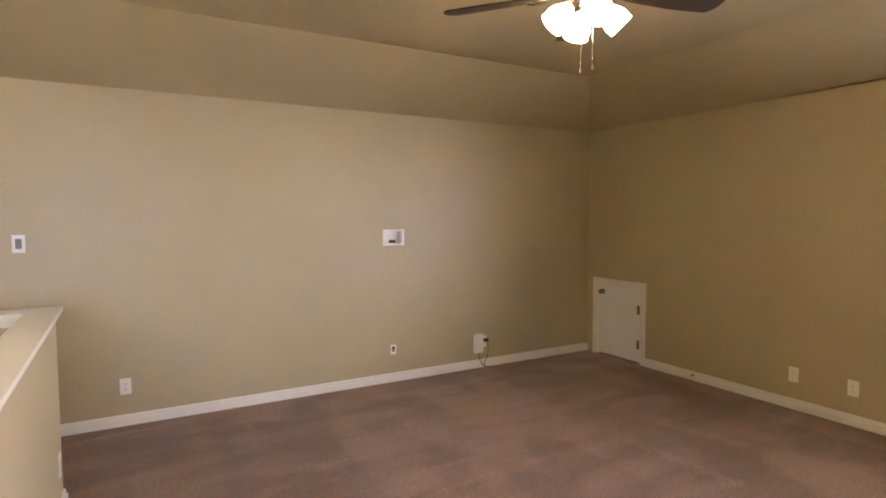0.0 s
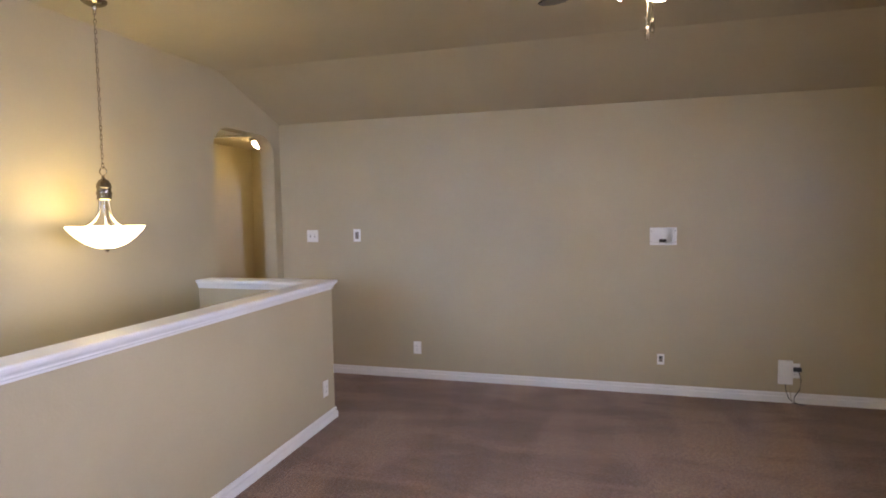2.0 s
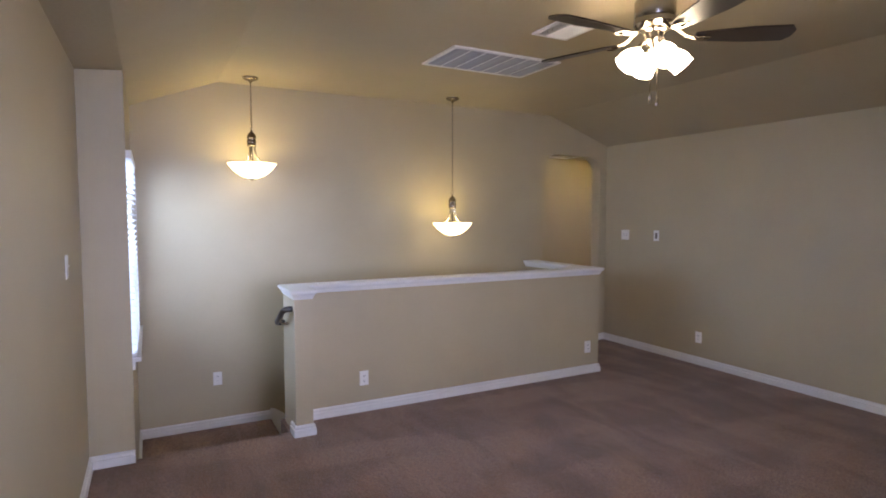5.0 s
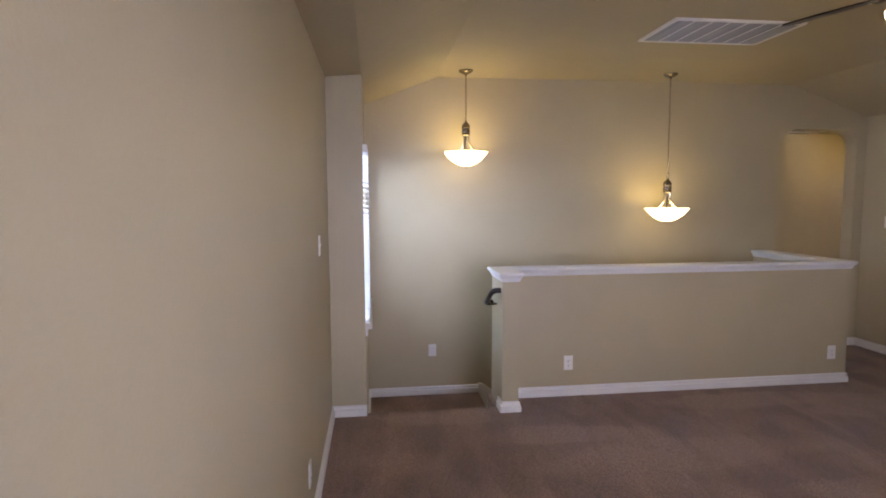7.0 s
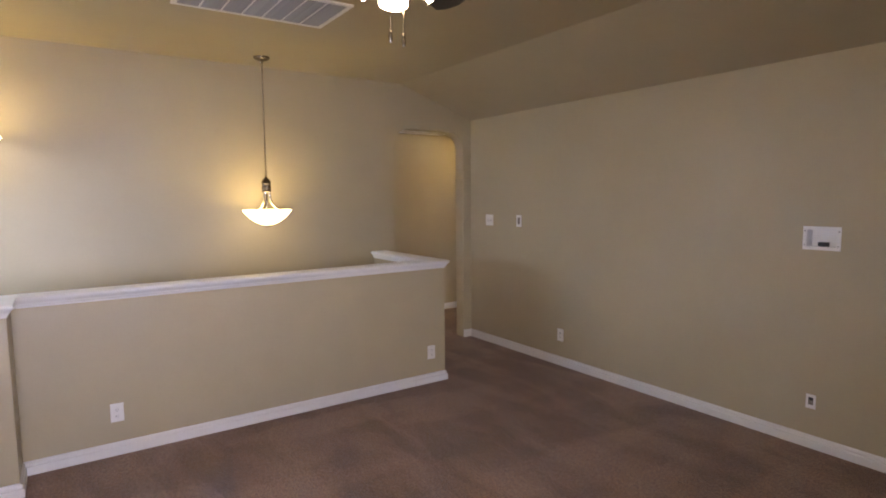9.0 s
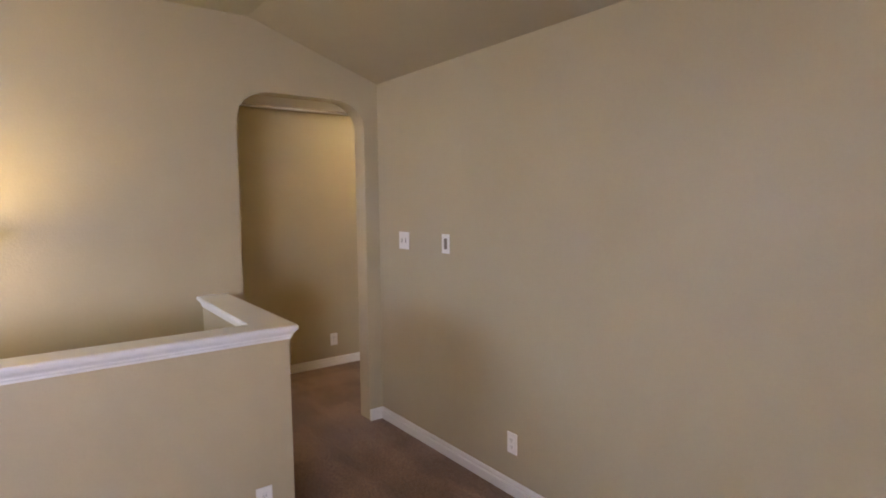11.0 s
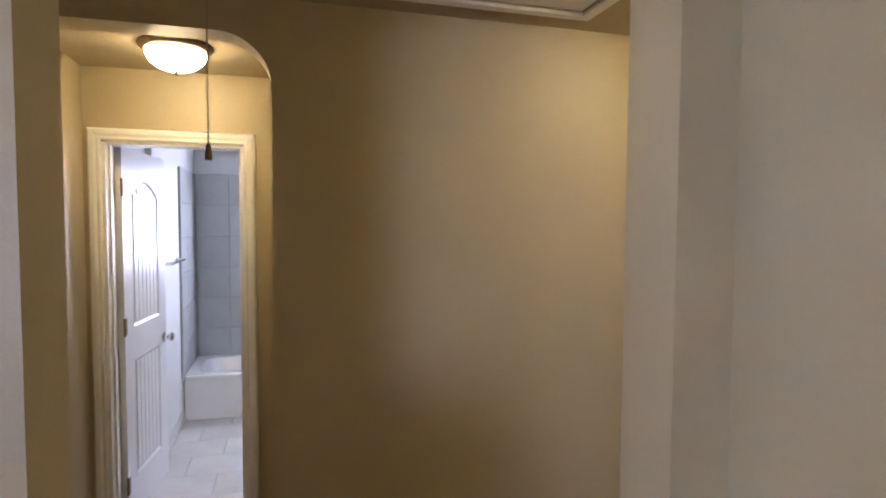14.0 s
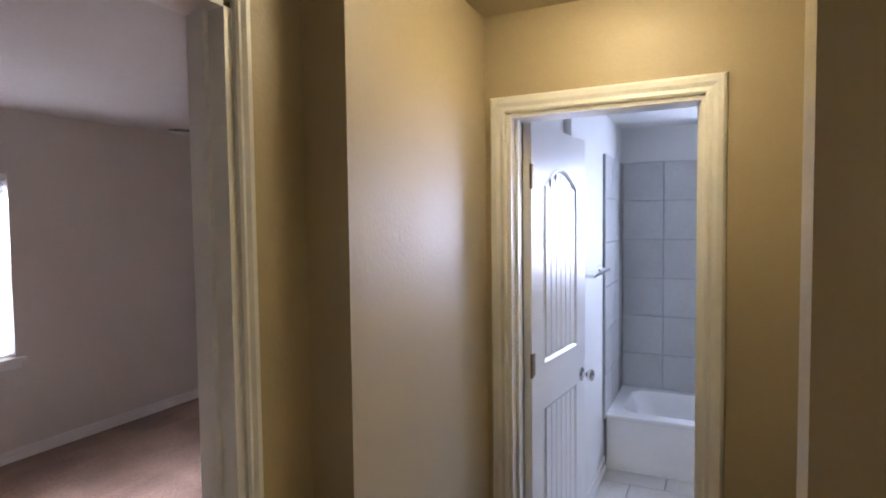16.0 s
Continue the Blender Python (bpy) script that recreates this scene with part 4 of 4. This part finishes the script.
part("box_shell", boxes((-i2 - 0.004, 0.001, -k2 - 0.004, -i2, 0.075, k2 + 0.004), (i2, 0.001, -k2 - 0.004, i2 + 0.004, 0.075, k2 + 0.004), (-i2, 0.001, -k2 - 0.004, i2, 0.075, -k2), (-i2, 0.001, k2, i2, 0.075, k2 + 0.004), (-i2, 0.072, -k2, i2, 0.075, k2)), PLATE, mb)
part("cable_port", box(bmesh.new(), -0.028, 0.014, -k2, 0.028, 0.045, -k2 + 0.028, bevel=0.005), DARK, mb, "black cable grommet")
for dx in (-0.094, 0.094):
    for dz in (-0.045, 0.045):
        part("screw", lathe([(0, -0.001), (0.004, -0.0005), (0.004, 0.001), (0, 0.001)], 10, m=pose(dx, -0.0065, dz, 90)), GREYP, mb)

nt_ = thing("network_terminal", "white wall box with black cables to the floor", "junction box", 3.005, YA, 0.0)
part("housing", box(bmesh.new(), -0.05, -0.035, 0.155, 0.05, 0.0, 0.345, bevel=0.005), PLATE, nt_)
part("cover_ridge", boxes((-0.035, -0.038, 0.25, -0.01, -0.034, 0.32), (0.005, -0.038, 0.25, 0.03, -0.034, 0.32)), PLATE, nt_)
pl = part("plug", box(bmesh.new(), 0.05, -0.04, 0.262, 0.11, -0.009, 0.295, bevel=0.006), DARK, nt_, "black power plug")
part("cable", tube([(0.09, -0.03, 0.265), (0.105, -0.04, 0.2), (0.10, -0.035, 0.12), (0.06, -0.04, 0.06), (0.055, -0.05, 0.02), (0.09, -0.06, 0.008), (0.14, -0.055, 0.006)], 0.0035, 8), DARK, nt_)
part("cable", tube([(0.0, -0.02, 0.158), (0.005, -0.03, 0.10), (0.02, -0.035, 0.05), (0.05, -0.05, 0.012), (0.11, -0.075, 0.006), (0.13, -0.05, 0.006), (0.09, -0.045, 0.007)], 0.003, 8), DARK, nt_)
part("cable", tube([(0.03, -0.02, 0.158), (0.035, -0.028, 0.09), (0.04, -0.03, 0.04), (0.08, -0.04, 0.01)], 0.0025, 8), CORD, nt_)

# door stop on the east baseboard
ds = thing("door_stop", "small brass door stop on the baseboard", "door stop", XC - 0.014, 3.02, 0.05)
part("spring", lathe([(0, 0), (0.011, 0), (0.011, 0.006), (0.005, 0.01), (0.005, 0.05), (0, 0.05)], 12, m=pose(0, 0, 0, 0, -90)), BRONZE, ds, "", True)
part("tip", lathe([(0, 0.05), (0.008, 0.05), (0.008, 0.062), (0, 0.064)], 12, m=pose(0, 0, 0, 0, -90)), PLATE, ds, "", True)

# short handrail on the end of the half wall
hr = thing("handrail", "short dark handrail returned to the half wall", "handrail")
y0 = 0.066
part("rail", tube([(-0.19, 0.126, 0.925), (-0.187, 0.09, 0.925), (-0.19, 0.076, 0.921), (-0.205, y0, 0.912), (-0.31, y0, 0.858), (-0.43, y0, 0.795), (-0.446, 0.076, 0.786), (-0.449, 0.09, 0.784), (-0.447, 0.126, 0.784)], 0.019, 12, flat=1.15), RAILW, hr, "", True)
part("bracket", tube([(-0.32, 0.126, 0.80), (-0.32, 0.08, 0.797), (-0.32, 0.068, 0.82), (-0.32, y0, 0.84)], 0.008, 8), BRONZE, hr, "", True)

# ---- bathroom ----
tub = thing("bathtub", "white enamelled alcove bathtub", "bathtub", -5.63, 2.8735, 0)
bm = bmesh.new()
L, W, H = 1.6, 0.695, 0.365


def rr(x0, y0_, x1, y1, r, z, n=5):
    pts = []
    for cx_, cy_, a0 in ((x1 - r, y1 - r, 0), (x0 + r, y1 - r, 90), (x0 + r, y0_ + r, 180), (x1 - r, y0_ + r, 270)):
        for k in range(n + 1):
            a = radians(a0 + 90 * k / n)
            pts.append(bm.verts.new((cx_ + r * math.cos(a), cy_ + r * math.sin(a), z)))
    return pts


rings = [rr(-W, 0, 0.0, L, 0.012, 0.0), rr(-W, 0, 0.0, L, 0.012, 0.06), rr(-W, 0, -0.008, L, 0.012, 0.07), rr(-W, 0, -0.008, L, 0.012, H - 0.035), rr(-W, 0, 0.004, L, 0.02, H - 0.03), rr(-W, 0, 0.004, L, 0.02, H - 0.008), rr(-W + 0.006, 0.006, -0.004, L - 0.006, 0.02, H),
         rr(-W + 0.07, 0.09, -0.085, L - 0.1, 0.12, H - 0.003), rr(-W + 0.085, 0.105, -0.1, L - 0.115, 0.12, H - 0.025), rr(-W + 0.14, 0.2, -0.15, L - 0.2, 0.12, 0.09), rr(-W + 0.2, 0.28, -0.22, L - 0.3, 0.1, 0.06)]
apron = bmesh.new()
low_rings = [[apron.verts.new(v.co) for v in r] for r in rings[:5]]
for target, rs in ((apron, low_rings), (bm, rings[4:])):
    for a, b in zip(rs, rs[1:]):
        for k in range(len(a)):
            target.faces.new((a[k], a[(k + 1) % len(a)], b[(k + 1) % len(b)], b[k]))
bm.faces.new(rings[-1])
bmesh.ops.delete(bm, geom=[v for r in rings[:4] for v in r], context="VERTS")
part("apron", apron, TUB, tub, "", True)
part("basin", bm, TUB, tub, "", True)
bar = thing("towel_bar", "chrome towel bar on the bathroom wall", "towel bar", -5.18, 2.862, 1.325)
part("rail", tube([(-0.28, 0.06, 0), (0.22, 0.06, 0)], 0.008, 10), CHROME, bar, "", True)
for dx in (-0.26, 0.2):
    part("post", lathe([(0, 0), (0.024, 0), (0.024, 0.008), (0.011, 0.014), (0.011, 0.068), (0, 0.07)], 16, m=pose(dx, 0, 0, -90)), CHROME, bar, "", True)

# tiled surround and tiled floor
surround = structure(part("wall_tub_surround", boxes((-6.346, 2.8625, 0.34, -5.58, 2.872, 2.05), (-6.348, 2.873, 0.34, -6.328, BY0, 2.05), (-6.348, BY1, 0.34, -6.328, 4.499, 2.05), (-6.348, BY0, 0.34, -6.328, BY1, BZ0)), GROUT), "grey square wall tiles round the bathtub")
P, G = 0.2855, 0.004


def tile_mesh(name, w, h, t, bevel=0.0025):
    bm = box(bmesh.new(), 0, 0, 0, w, h, t, bevel=0)
    es = [e for e in bm.edges if all(v.co.z > t - 1e-5 for v in e.verts)]
    bmesh.ops.bevel(bm, geom=es, offset=bevel, segments=1, affect="EDGES")
    ob = part(name, bm, TILE, surround)
    return ob


first = tile_mesh("tile", P - G, P - G, 0.008)
first.matrix_local = pose(-6.328, 2.885, 0.342, 90, 0, 90)
for r in range(6):
    for c in range(6):
        if (r or c) and not (r > 2 and 1 < c < 5):
            wd = P
            o = new("tile", first.data)
            o.parent = surround
            o.matrix_local = pose(-6.328, 2.885 + wd * c, 0.342 + P * r, 90, 0, 90)
half = P - G
for r in range(6):
    for c in range(2):
        o = new("tile", first.data)
        o.parent = surround
        o.matrix_local = pose(-5.585 - P * c, 2.872, 0.342 + P * r, 90, 0, 180)
ft = tile_mesh("tile", 0.445, 0.296, 0.008)
ft.data.materials[0] = FTILE
ft.parent = bath_floor
k = 0
for r in range(6):
    for c in range(4):
        o = ft if not k else new("tile", ft.data)
        k += 1
        o.parent = bath_floor
        o.matrix_local = pose(-5.75 + 0.30 * r + 0.296, 2.802 + 0.45 * c - (0.2 if r % 2 else 0), -0.008, 0, 0, 90)
